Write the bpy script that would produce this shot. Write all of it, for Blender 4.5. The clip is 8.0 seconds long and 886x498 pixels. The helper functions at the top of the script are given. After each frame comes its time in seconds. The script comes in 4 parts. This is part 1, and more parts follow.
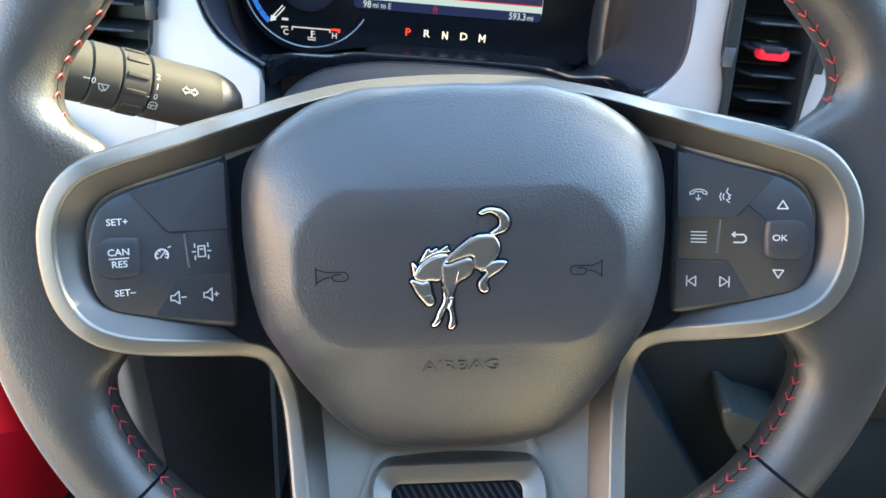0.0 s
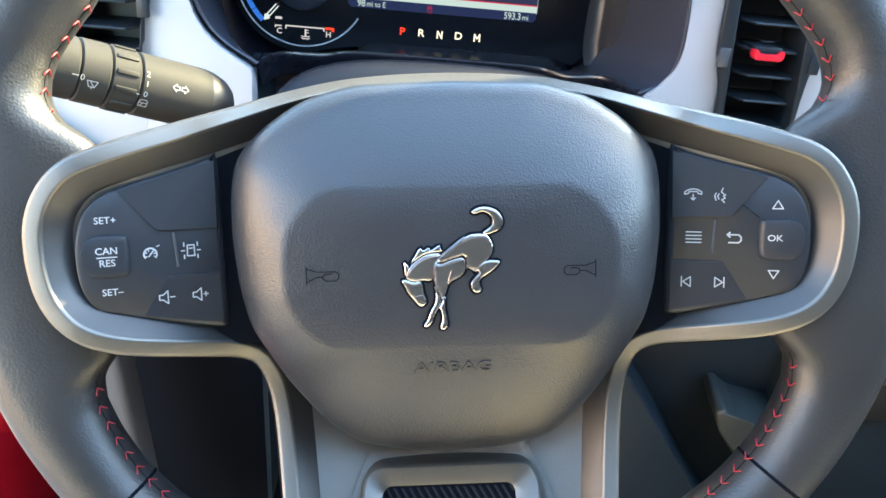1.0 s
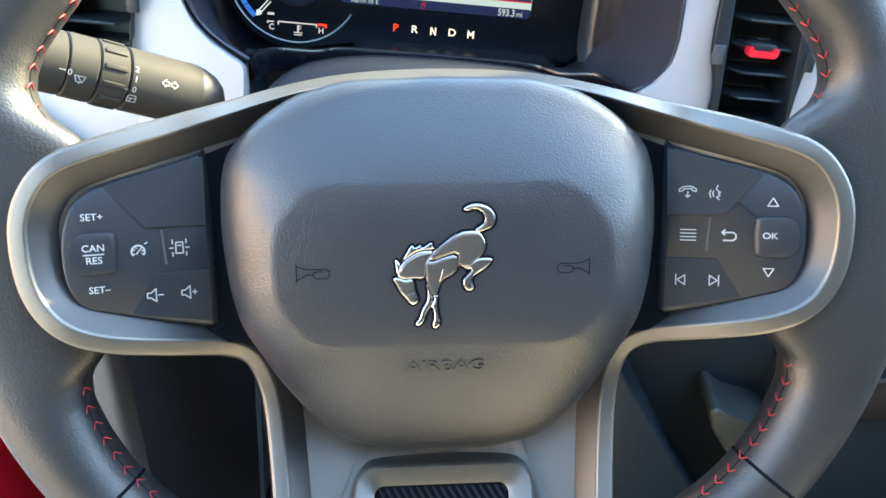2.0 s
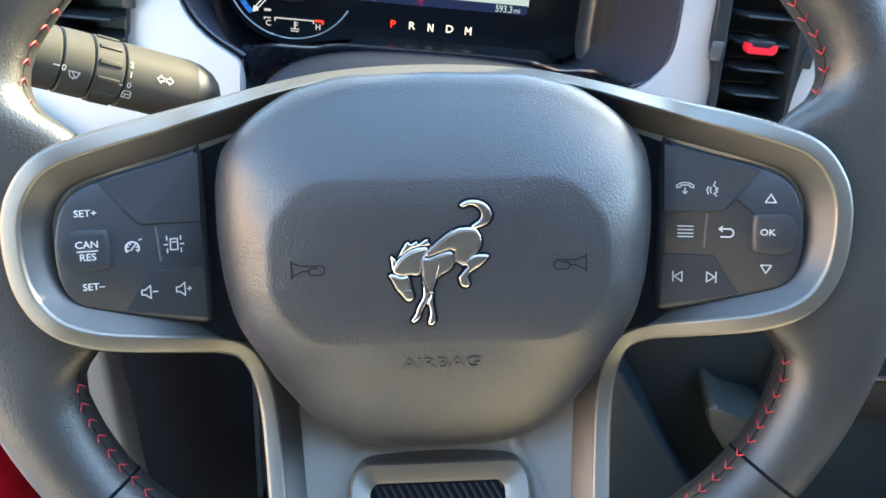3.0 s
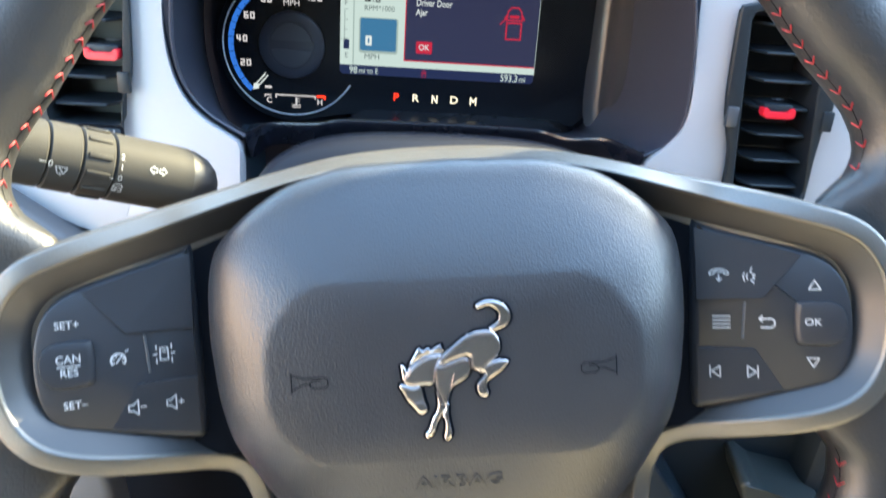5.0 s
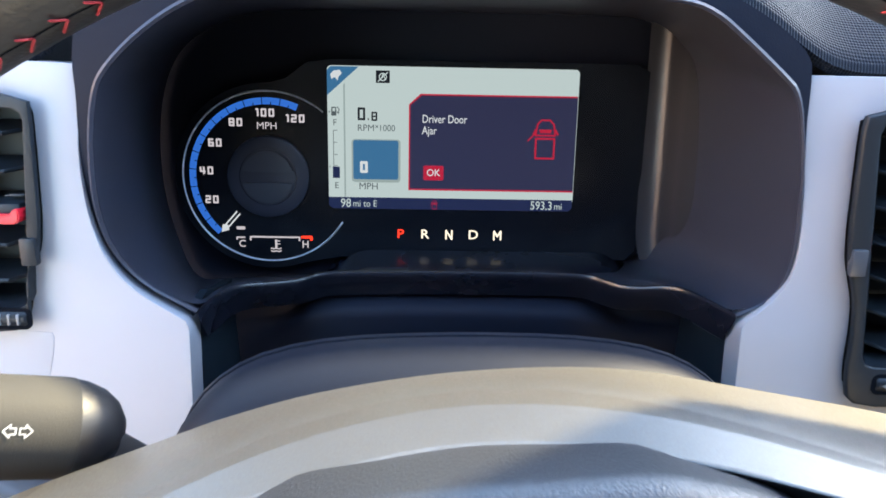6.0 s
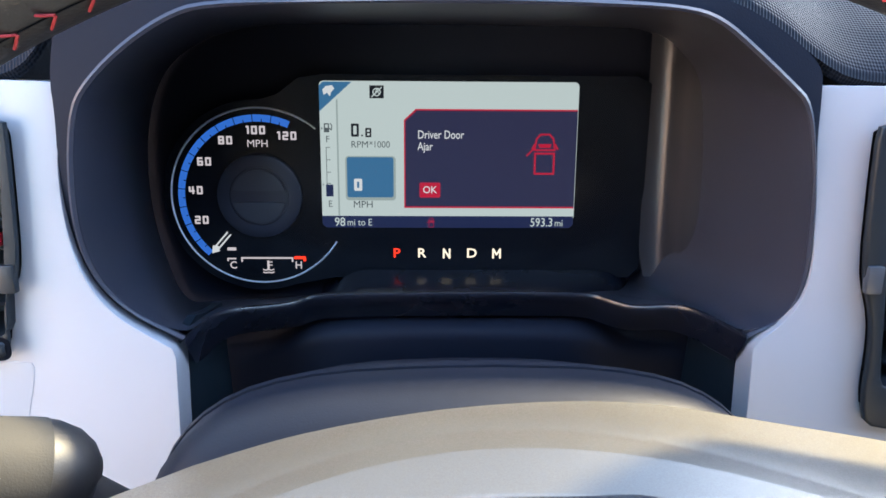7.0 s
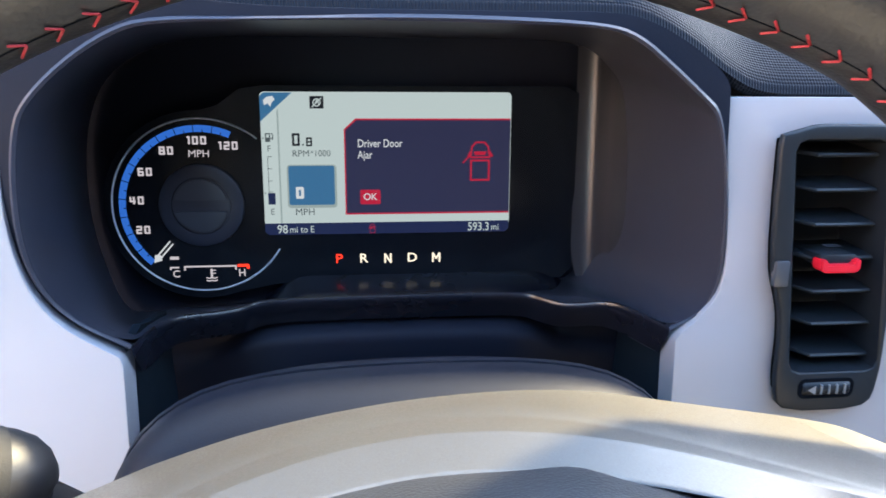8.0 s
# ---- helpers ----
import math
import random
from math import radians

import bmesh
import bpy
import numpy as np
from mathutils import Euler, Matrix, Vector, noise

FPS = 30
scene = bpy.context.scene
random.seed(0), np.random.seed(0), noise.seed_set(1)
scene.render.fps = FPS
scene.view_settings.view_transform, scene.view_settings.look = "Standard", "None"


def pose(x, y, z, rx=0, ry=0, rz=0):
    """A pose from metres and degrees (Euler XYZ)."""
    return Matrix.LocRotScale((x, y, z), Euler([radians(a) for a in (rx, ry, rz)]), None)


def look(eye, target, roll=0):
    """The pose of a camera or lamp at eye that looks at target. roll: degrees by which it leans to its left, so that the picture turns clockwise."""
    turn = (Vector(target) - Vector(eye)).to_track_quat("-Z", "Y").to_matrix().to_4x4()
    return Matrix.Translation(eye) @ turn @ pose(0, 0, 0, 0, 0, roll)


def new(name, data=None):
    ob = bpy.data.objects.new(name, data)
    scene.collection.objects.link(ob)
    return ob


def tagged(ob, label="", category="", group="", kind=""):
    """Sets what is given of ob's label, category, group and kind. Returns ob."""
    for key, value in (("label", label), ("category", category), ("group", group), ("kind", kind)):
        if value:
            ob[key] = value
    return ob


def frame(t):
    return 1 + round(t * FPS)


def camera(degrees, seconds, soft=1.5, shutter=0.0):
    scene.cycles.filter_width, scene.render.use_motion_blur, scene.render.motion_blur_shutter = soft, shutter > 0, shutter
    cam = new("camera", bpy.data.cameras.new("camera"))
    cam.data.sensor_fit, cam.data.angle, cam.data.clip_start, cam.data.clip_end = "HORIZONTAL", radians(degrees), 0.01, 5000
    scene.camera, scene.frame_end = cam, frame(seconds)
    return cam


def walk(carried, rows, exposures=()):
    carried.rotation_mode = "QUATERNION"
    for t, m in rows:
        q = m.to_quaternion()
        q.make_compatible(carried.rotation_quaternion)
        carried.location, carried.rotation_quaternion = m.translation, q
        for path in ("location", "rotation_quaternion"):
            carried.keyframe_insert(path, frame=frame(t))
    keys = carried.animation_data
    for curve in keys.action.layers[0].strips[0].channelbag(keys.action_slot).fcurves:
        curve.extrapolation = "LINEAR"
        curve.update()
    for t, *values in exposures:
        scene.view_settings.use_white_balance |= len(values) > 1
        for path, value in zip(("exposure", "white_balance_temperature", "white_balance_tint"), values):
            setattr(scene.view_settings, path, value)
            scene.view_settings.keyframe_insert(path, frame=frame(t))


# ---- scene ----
cam = camera(61.96, 8.0, soft=1.6, shutter=0.25)
PATH = [
    (0, (-0.01747, -0.23538, 1.13952), (0.07295, 1.48117, 0.11712), 5.50),
    (0.5, (-0.01646, -0.23371, 1.13824), (0.08059, 1.48555, 0.12102), 5.66),
    (1, (-0.01611, -0.23306, 1.13761), (0.08590, 1.48495, 0.11876), 5.83),
    (1.5, (-0.01557, -0.23164, 1.13661), (0.09499, 1.48492, 0.11622), 6.02),
    (3, (-0.01408, -0.22947, 1.13483), (0.10744, 1.48264, 0.10822), 6.22),
    (3.5, (-0.01357, -0.22897, 1.13422), (0.10800, 1.48135, 0.10463), 6.23),
    (4, (-0.01448, -0.22740, 1.13355), (0.10247, 1.49109, 0.11713), 5.99),
    (4.5, (-0.01449, -0.22566, 1.13252), (0.09257, 1.51489, 0.15323), 5.24),
    (4.9, (-0.01418, -0.21047, 1.13295), (0.08668, 1.56217, 0.21230), 4.34),
    (5, (-0.01548, -0.20322, 1.13661), (0.07698, 1.58286, 0.24141), 4.00),
    (5.1, (-0.01614, -0.19325, 1.14382), (0.06755, 1.60451, 0.27142), 3.67),
    (5.2, (-0.01674, -0.18315, 1.14970), (0.06072, 1.62679, 0.30229), 3.25),
    (6.3, (-0.01385, -0.05723, 1.13233), (0.02613, 1.82430, 0.45539), 0.85),
    (6.5, (-0.01385, -0.05723, 1.13333), (0.02828, 1.82680, 0.46351), 0.62),
    (7, (-0.01356, -0.05984, 1.13412), (0.03334, 1.82407, 0.46427), 0.59),
    (7.5, (-0.01811, -0.06689, 1.13831), (0.07431, 1.81815, 0.47642), 0.83),
    (8, (-0.01504, -0.07413, 1.13908), (0.19546, 1.80333, 0.48269), 1.05),
]
EXPOSURE = 4.34
walk(cam, [(t, look(eye, target, roll)) for t, eye, target, roll in PATH], exposures=[(0.0, EXPOSURE, 6500, -5), (4.6, EXPOSURE, 6500, -5), (6.4, EXPOSURE - 0.40, 6300, 5), (8.0, EXPOSURE - 0.40, 6300, 5)])

# ---- world, sun ----
SUN = Vector((0.68, 0.44, 0.59)).normalized()
world = bpy.data.worlds.new("sky")
scene.world = world
world.use_nodes = True
wn = world.node_tree.nodes
sky = wn.new("ShaderNodeTexSky")
sky.sky_type, sky.sun_disc = "NISHITA", False
sky.sun_elevation = math.asin(SUN.z)
sky.sun_rotation = math.atan2(SUN.x, SUN.y)
wn["Background"].inputs["Strength"].default_value = 0.15
world.node_tree.links.new(sky.outputs["Color"], wn["Background"].inputs["Color"])
lamp = bpy.data.lights.new("sun", "SUN")
lamp.energy, lamp.angle, lamp.color = 2.6, radians(0.55), (1.0, 0.79, 0.47)
sun = new("sun", lamp)
sun.matrix_world = look(SUN * 20 + Vector((0, 0, 1)), (0, 0, 1))


# ---- materials ----
def material(name, color, rough=0.5, metal=0.0, grain=0.0, grain_size=0.001, bump=0.0, bump_size=0.001,
             spread=0.12, coat=0.0, kind="noise", spec=0.5, sparkle=0.0):
    """Principled surface with colour variation at two scales and a fine relief; sizes in metres."""
    m = bpy.data.materials.new(name)
    m.use_nodes = True
    n, l = m.node_tree.nodes, m.node_tree.links
    p = n["Principled BSDF"]
    p.inputs["Roughness"].default_value, p.inputs["Metallic"].default_value = rough, metal
    p.inputs["Coat Weight"].default_value = coat
    p.inputs["Specular IOR Level"].default_value = spec
    co = n.new("ShaderNodeTexCoord")
    big = n.new("ShaderNodeTexNoise")
    big.inputs["Scale"].default_value, big.inputs["Detail"].default_value = 22.0, 4.0
    fine = n.new("ShaderNodeTexNoise")
    fine.inputs["Scale"].default_value, fine.inputs["Detail"].default_value = 1.0 / grain_size, 3.0
    l.new(co.outputs["Object"], big.inputs["Vector"])
    l.new(co.outputs["Object"], fine.inputs["Vector"])
    mix = n.new("ShaderNodeMix")
    mix.data_type = "RGBA"
    mix.inputs["A"].default_value = (*[c * (1 - spread) for c in color], 1)
    mix.inputs["B"].default_value = (*[min(1, c * (1 + spread)) for c in color], 1)
    l.new(big.outputs["Fac"], mix.inputs["Factor"])
    mul = n.new("ShaderNodeMix")
    mul.data_type, mul.blend_type = "RGBA", "OVERLAY"
    mul.inputs["Factor"].default_value = grain
    l.new(mix.outputs["Result"], mul.inputs["A"])
    l.new(fine.outputs["Fac"], mul.inputs["B"])
    l.new(mul.outputs["Result"], p.inputs["Base Color"])
    ramp = n.new("ShaderNodeMapRange")
    ramp.inputs["To Min"].default_value, ramp.inputs["To Max"].default_value = max(0.03, rough * 0.85), min(1, rough * 1.15)
    l.new(big.outputs["Fac"], ramp.inputs["Value"])
    l.new(ramp.outputs["Result"], p.inputs["Roughness"])
    if bump:
        if kind == "pebble":
            tex = n.new("ShaderNodeTexVoronoi")
            tex.feature = "SMOOTH_F1"
            tex.inputs["Scale"].default_value = 1.0 / bump_size
            warp = n.new("ShaderNodeTexNoise")
            warp.inputs["Scale"].default_value = 0.6 / bump_size
            add = n.new("ShaderNodeVectorMath")
            add.operation = "MULTIPLY_ADD"
            add.inputs[1].default_value = (bump_size,) * 3
            l.new(warp.outputs["Color"], add.inputs[0])
            l.new(co.outputs["Object"], add.inputs[2])
            l.new(co.outputs["Object"], warp.inputs["Vector"])
            l.new(add.outputs["Vector"], tex.inputs["Vector"])
            out = tex.outputs["Distance"]
        else:
            tex = n.new("ShaderNodeTexNoise")
            tex.inputs["Scale"].default_value, tex.inputs["Detail"].default_value = 1.0 / bump_size, 2.0
            l.new(co.outputs["Object"], tex.inputs["Vector"])
            out = tex.outputs["Fac"]
        b = n.new("ShaderNodeBump")
        b.inputs["Strength"].default_value, b.inputs["Distance"].default_value = bump, bump_size * 0.35
        l.new(out, b.inputs["Height"])
        l.new(b.outputs["Normal"], p.inputs["Normal"])
    if sparkle:
        v = n.new("ShaderNodeTexVoronoi")
        v.inputs["Scale"].default_value = 3000.0
        l.new(co.outputs["Object"], v.inputs["Vector"])
        s2 = n.new("ShaderNodeMapRange")
        s2.inputs["From Min"].default_value, s2.inputs["From Max"].default_value = 0.0, 1.0
        s2.inputs["To Min"].default_value, s2.inputs["To Max"].default_value = rough - sparkle, rough + sparkle
        l.new(v.outputs["Color"], s2.inputs["Value"])
        l.new(s2.outputs["Result"], p.inputs["Roughness"])
        bb = n.new("ShaderNodeBump")
        bb.inputs["Strength"].default_value, bb.inputs["Distance"].default_value = 0.14, 0.0001
        l.new(v.outputs["Color"], bb.inputs["Height"])
        l.new(bb.outputs["Normal"], p.inputs["Normal"])
    return m


def glow(name, color, strength=1.0):
    """A lit part of a display, or a lit mark."""
    m = bpy.data.materials.new(name)
    m.use_nodes = True
    p = m.node_tree.nodes["Principled BSDF"]
    p.inputs["Base Color"].default_value = (0.01, 0.01, 0.012, 1)
    p.inputs["Roughness"].default_value = 0.35
    p.inputs["Specular IOR Level"].default_value = 0.1
    p.inputs["Emission Color"].default_value = (*color, 1)
    p.inputs["Emission Strength"].default_value = strength * 2.0 ** (-EXPOSURE)
    return m


LEATHER = material("black leather", (0.014, 0.014, 0.015), 0.42, bump=0.32, bump_size=0.0009, kind="pebble", spread=0.25, spec=0.62)
PAD = material("grained airbag plastic", (0.016, 0.0175, 0.0215), 0.36, bump=0.6, bump_size=0.0006, kind="pebble", spread=0.15, spec=0.58)
SATIN = material("satin silver paint", (0.138, 0.132, 0.123), 0.40, metal=0.82, grain=0.2, grain_size=0.0004, spread=0.06, sparkle=0.09, spec=0.2)
SATIN_DARK = material("satin grey paint", (0.062, 0.061, 0.062), 0.42, metal=0.7, spread=0.08, spec=0.3)
SWITCH = material("dark switch plastic", (0.014, 0.016, 0.021), 0.40, bump=0.1, bump_size=0.0005, spec=0.38)
SWITCH_EDGE = material("lighter switch edge", (0.07, 0.074, 0.08), 0.4)
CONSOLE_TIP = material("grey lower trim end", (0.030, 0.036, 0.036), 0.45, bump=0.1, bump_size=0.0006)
BLACK = material("black plastic", (0.012, 0.012, 0.014), 0.5, bump=0.2, bump_size=0.0008)
RIB = material("dark rib plastic", (0.006, 0.008, 0.012), 0.55, spec=0.2)
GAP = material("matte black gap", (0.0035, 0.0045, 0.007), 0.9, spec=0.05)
NAVY = material("dark moulded plastic", (0.011, 0.017, 0.024), 0.45, bump=0.25, bump_size=0.0006, spread=0.2, spec=0.22)
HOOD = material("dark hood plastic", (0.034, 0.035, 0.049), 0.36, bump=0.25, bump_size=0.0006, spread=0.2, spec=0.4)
FILLET = material("smooth hood corner plastic", (0.026, 0.026, 0.031), 0.32, spread=0.2)
SHROUD = material("matte shroud plastic", (0.006, 0.0075, 0.013), 0.5, bump=0.3, bump_size=0.0006, spread=0.2, spec=0.12)
WHITE = material("pale grey painted trim", (0.335, 0.328, 0.345), 0.36, bump=0.05, bump_size=0.0009, spread=0.03)
VENT = material("charcoal vent plastic", (0.013, 0.016, 0.020), 0.42, bump=0.1, bump_size=0.0006, spec=0.28)
VENT_LIGHT = material("grey vent plastic", (0.052, 0.055, 0.064), 0.35)
RED = material("red plastic", (0.62, 0.012, 0.03), 0.35)
THREAD = material("red thread", (0.27, 0.010, 0.018), 0.6, bump=0.5, bump_size=0.0004)
EMBLEM = material("soft chrome", (0.50, 0.478, 0.495), 0.22, metal=1.0, spread=0.03)
RING = material("satin chrome", (0.92, 0.92, 0.95), 0.30, metal=0.05, spread=0.05)
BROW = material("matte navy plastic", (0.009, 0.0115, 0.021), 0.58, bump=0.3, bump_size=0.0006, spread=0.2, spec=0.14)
FLOOR = material("smooth dark ledge plastic", (0.008, 0.009, 0.015), 0.27, bump=0.04, bump_size=0.0006, spec=0.65)
CAP = material("matte dial cap", (0.044, 0.047, 0.060), 0.45, bump=0.1, bump_size=0.0006)
GLOSS = material("gloss black lens", (0.004, 0.005, 0.008), 0.20, spread=0.3, spec=0.3)
PRINT = material("white print", (0.33, 0.34, 0.35), 0.5)
WHEEL_MARK = material("grey wheel marks", (0.16, 0.165, 0.17), 0.5)
STALK = material("black stalk plastic", (0.034, 0.033, 0.031), 0.6, bump=0.3, bump_size=0.0006, spec=0.08)
CARPET = material("dark carpet", (0.010, 0.010, 0.012), 0.9, bump=0.8, bump_size=0.004, spec=0.2)
WARM_WALL = material("warm reflecting wall", (0.66, 0.495, 0.425), 0.9, bump=0.5, bump_size=0.02)
# darker than the front walls so that less light comes from behind
REAR_DARK = material("dark unseen rear wall", (0.035, 0.034, 0.035), 0.8, bump=0.3, bump_size=0.003)
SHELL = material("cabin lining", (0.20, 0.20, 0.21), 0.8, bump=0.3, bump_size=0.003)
BOUNCE = material("warm bounce surface", (0.47, 0.42, 0.33), 0.8, bump=0.3, bump_size=0.003)
PAINT = material("red car paint", (0.48, 0.006, 0.016), 0.2, coat=0.8)
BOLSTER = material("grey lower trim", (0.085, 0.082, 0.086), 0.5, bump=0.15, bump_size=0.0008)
ROAD = material("warm bounce ground", (0.34, 0.285, 0.25), 0.9, bump=0.6, bump_size=0.01)


def weave_material():
    """Soft dash covering with a fine raised check."""
    m = material("embossed dash covering", (0.010, 0.013, 0.020), 0.6, spec=0.08)
    n, l = m.node_tree.nodes, m.node_tree.links
    co = n.new("ShaderNodeTexCoord")
    rot = n.new("ShaderNodeMapping")
    rot.inputs["Rotation"].default_value = (0, 0, radians(45))
    l.new(co.outputs["Object"], rot.inputs["Vector"])
    sep = n.new("ShaderNodeSeparateXYZ")
    l.new(rot.outputs["Vector"], sep.inputs["Vector"])
    waves = []
    for axis in ("X", "Y"):
        k = n.new("ShaderNodeMath")
        k.operation = "MULTIPLY"
        k.inputs[1].default_value = 2 * math.pi / 0.0019
        l.new(sep.outputs[axis], k.inputs[0])
        w = n.new("ShaderNodeMath")
        w.operation = "SINE"
        l.new(k.outputs[0], w.inputs[0])
        waves.append(w)
    mul = n.new("ShaderNodeMath")
    mul.operation = "MULTIPLY"
    l.new(waves[0].outputs[0], mul.inputs[0])
    l.new(waves[1].outputs[0], mul.inputs[1])
    b = n.new("ShaderNodeBump")
    b.inputs["Strength"].default_value, b.inputs["Distance"].default_value = 0.6, 0.0005
    l.new(mul.outputs[0], b.inputs["Height"])
    l.new(b.outputs["Normal"], n["Principled BSDF"].inputs["Normal"])
    return m


WEAVE = weave_material()
G_PALE = glow("display pale", (0.66, 0.74, 0.73))
G_STRIP = glow("display strip", (0.68, 0.76, 0.75))
G_NAVY = glow("display navy", (0.030, 0.032, 0.085))
G_BAR = glow("display status bar", (0.014, 0.022, 0.085))
G_BLUE = glow("display blue", (0.055, 0.19, 0.38))
G_BAND = glow("dial blue", (0.045, 0.19, 0.76))
G_RED = glow("display red", (0.62, 0.012, 0.05))
G_WHITE = glow("display white", (0.85, 0.85, 0.88))
G_DARK = glow("display ink", (0.010, 0.012, 0.018))
G_FAINT = glow("display shade", (0.40, 0.47, 0.46))
G_GREY = glow("display grey ink", (0.10, 0.12, 0.13))
G_WARM = glow("lit gear letter", (1.0, 0.84, 0.66), 1.7)
G_PARK = glow("lit park letter", (1.0, 0.035, 0.012), 2.4)
G_DIAL = glow("dial figure", (0.80, 0.70, 0.74))


# ---- mesh helpers (millimetres in, metres out) ----
MM = 0.001


def thing(name, label, category, matrix=None, kind="", group=""):
    ob = new(name)
    ob.empty_display_size = 0.02
    if matrix is not None:
        ob.matrix_world = matrix
    return tagged(ob, label, category, group, kind)


def part(name, bm, mat, parent, label="", smooth=True, at=None):
    me = bpy.data.meshes.new(name)
    bmesh.ops.recalc_face_normals(bm, faces=bm.faces)
    bm.to_mesh(me)
    bm.free()
    me.materials.append(mat)
    for f in me.polygons:
        f.use_smooth = smooth
    if smooth:
        me.set_sharp_from_angle(angle=radians(38))
    ob = new(name, me)
    ob.parent = parent
    if at is not None:
        ob.matrix_basis = at
    if label:
        ob["label"] = label
    return ob


def chaikin(pts, times=2, closed=True):
    pts = [Vector(p) for p in pts]
    for _ in range(times):
        out = []
        n = len(pts)
        for i in range(n if closed else n - 1):
            a, b = pts[i], pts[(i + 1) % n]
            out += [a * 0.75 + b * 0.25, a * 0.25 + b * 0.75]
        if not closed:
            out = [pts[0]] + out + [pts[-1]]
        pts = out
    return pts


def even(pts, n, closed=True):
    """n points evenly spread along a line."""
    pts = [Vector(p) for p in pts]
    if closed:
        pts = pts + [pts[0]]
    d = [0.0]
    for a, b in zip(pts, pts[1:]):
        d.append(d[-1] + (b - a).length)
    out, j = [], 0
    for i in range(n):
        s = d[-1] * i / (n if closed else n - 1)
        while j < len(d) - 2 and d[j + 1] < s:
            j += 1
        k = (s - d[j]) / max(1e-9, d[j + 1] - d[j])
        out.append(pts[j].lerp(pts[j + 1], min(1, k)))
    return out


def inset(pts, dist):
    """A closed plane line (x, y) moved inwards; the line runs anticlockwise."""
    n, out = len(pts), []
    for i in range(n):
        t = pts[(i + 1) % n] - pts[i - 1]
        out.append(Vector((pts[i].x, pts[i].y)) + Vector((-t.y, t.x)).normalized() * dist)
    return out


def loft(loops, cap_first=False, cap_last=False, closed=True, bm=None):
    """Skin between loops of alike count, in millimetres."""
    bm = bm or bmesh.new()
    rows_ = [[bm.verts.new(Vector(p) * MM) for p in loop] for loop in loops]
    n = len(rows_[0])
    for a, b in zip(rows_, rows_[1:]):
        for i in range(n if closed else n - 1):
            j = (i + 1) % n
            bm.faces.new((a[i], a[j], b[j], b[i]))
    if cap_first:
        bm.faces.new(rows_[0])
    if cap_last:
        bm.faces.new(rows_[-1])
    return bm


def fill(outer, holes=(), z=0.0, depth=0.0, bm=None):
    """A flat plate with holes in the x-y plane, thickness depth towards -z."""
    bm = bm or bmesh.new()
    edges = []
    for loop in (outer, *holes):
        vs = [bm.verts.new((p[0] * MM, p[1] * MM, z * MM)) for p in loop]
        edges += [bm.edges.new((a, b)) for a, b in zip(vs, vs[1:] + vs[:1])]
    faces = [g for g in bmesh.ops.triangle_fill(bm, edges=edges, use_beauty=True)["geom"] if isinstance(g, bmesh.types.BMFace)]
    if depth:
        ext = bmesh.ops.extrude_face_region(bm, geom=faces)["geom"]
        bmesh.ops.translate(bm, verts=[g for g in ext if isinstance(g, bmesh.types.BMVert)], vec=(0, 0, -depth * MM))
    return bm


def box(x0, x1, y0, y1, z0, z1, bevel=0.0, bm=None):
    bm = bm or bmesh.new()
    made = bmesh.ops.create_cube(bm, size=1, matrix=Matrix.Translation(Vector(((x0 + x1) / 2, (y0 + y1) / 2, (z0 + z1) / 2)) * MM)
                                 @ Matrix.Diagonal((abs(x1 - x0) * MM, abs(y1 - y0) * MM, abs(z1 - z0) * MM, 1)))
    if bevel:
        es = {e for v in made["verts"] for e in v.link_edges}
        bmesh.ops.bevel(bm, geom=list(es), offset=bevel * MM, segments=2, profile=0.5, affect="EDGES")
    return bm


def ring_arc(cx, cy, r0, r1, a0, a1, z, n=40, bm=None, h=0.0):
    """A flat band of a circle, from angle a0 to a1 in degrees; h: height of its rounded crown."""
    bm = bm or bmesh.new()
    prev = None
    for i in range(n + 1):
        a = radians(a0 + (a1 - a0) * i / n)
        rs = [r0, (r0 + r1) / 2, r1]
        cur = [bm.verts.new(((cx + r * math.cos(a)) * MM, (cy + r * math.sin(a)) * MM, (z + (h if k == 1 else 0)) * MM)) for k, r in enumerate(rs)]
        if prev:
            for k in (0, 1):
                bm.faces.new((prev[k], cur[k], cur[k + 1], prev[k + 1]))
        prev = cur
    return bm


def poly(pts, z=0.0, bm=None):
    bm = bm or bmesh.new()
    bm.faces.new([bm.verts.new((p[0] * MM, p[1] * MM, z * MM)) for p in pts])
    return bm


def stroke(pts, width, z=0.0, bm=None, height=0.0):
    """A drawn line of that width along points (x, y)."""
    bm = bm or bmesh.new()
    for a, b in zip(pts, pts[1:]):
        a, b = Vector((a[0], a[1])), Vector((b[0], b[1]))
        t = (b - a).normalized()
        nrm = Vector((-t.y, t.x)) * width / 2
        q = [a - t * width * 0.3 - nrm, b + t * width * 0.3 - nrm, b + t * width * 0.3 + nrm, a - t * width * 0.3 + nrm]
        poly(q, z, bm)
    return bm


def circle(cx, cy, r, n=24, a0=0.0, a1=360.0):
    return [(cx + r * math.cos(radians(a0 + (a1 - a0) * i / n)), cy + r * math.sin(radians(a0 + (a1 - a0) * i / n))) for i in range(n + (a1 - a0 < 360))]


def rounded_box(x0, x1, y0, y1, r, n=5):
    out = []
    for cx, cy, a in ((x1 - r, y1 - r, 0), (x0 + r, y1 - r, 90), (x0 + r, y0 + r, 180), (x1 - r, y0 + r, 270)):
        out += [Vector((cx + r * math.cos(radians(a + 90 * i / n)), cy + r * math.sin(radians(a + 90 * i / n)))) for i in range(n + 1)]
    return out


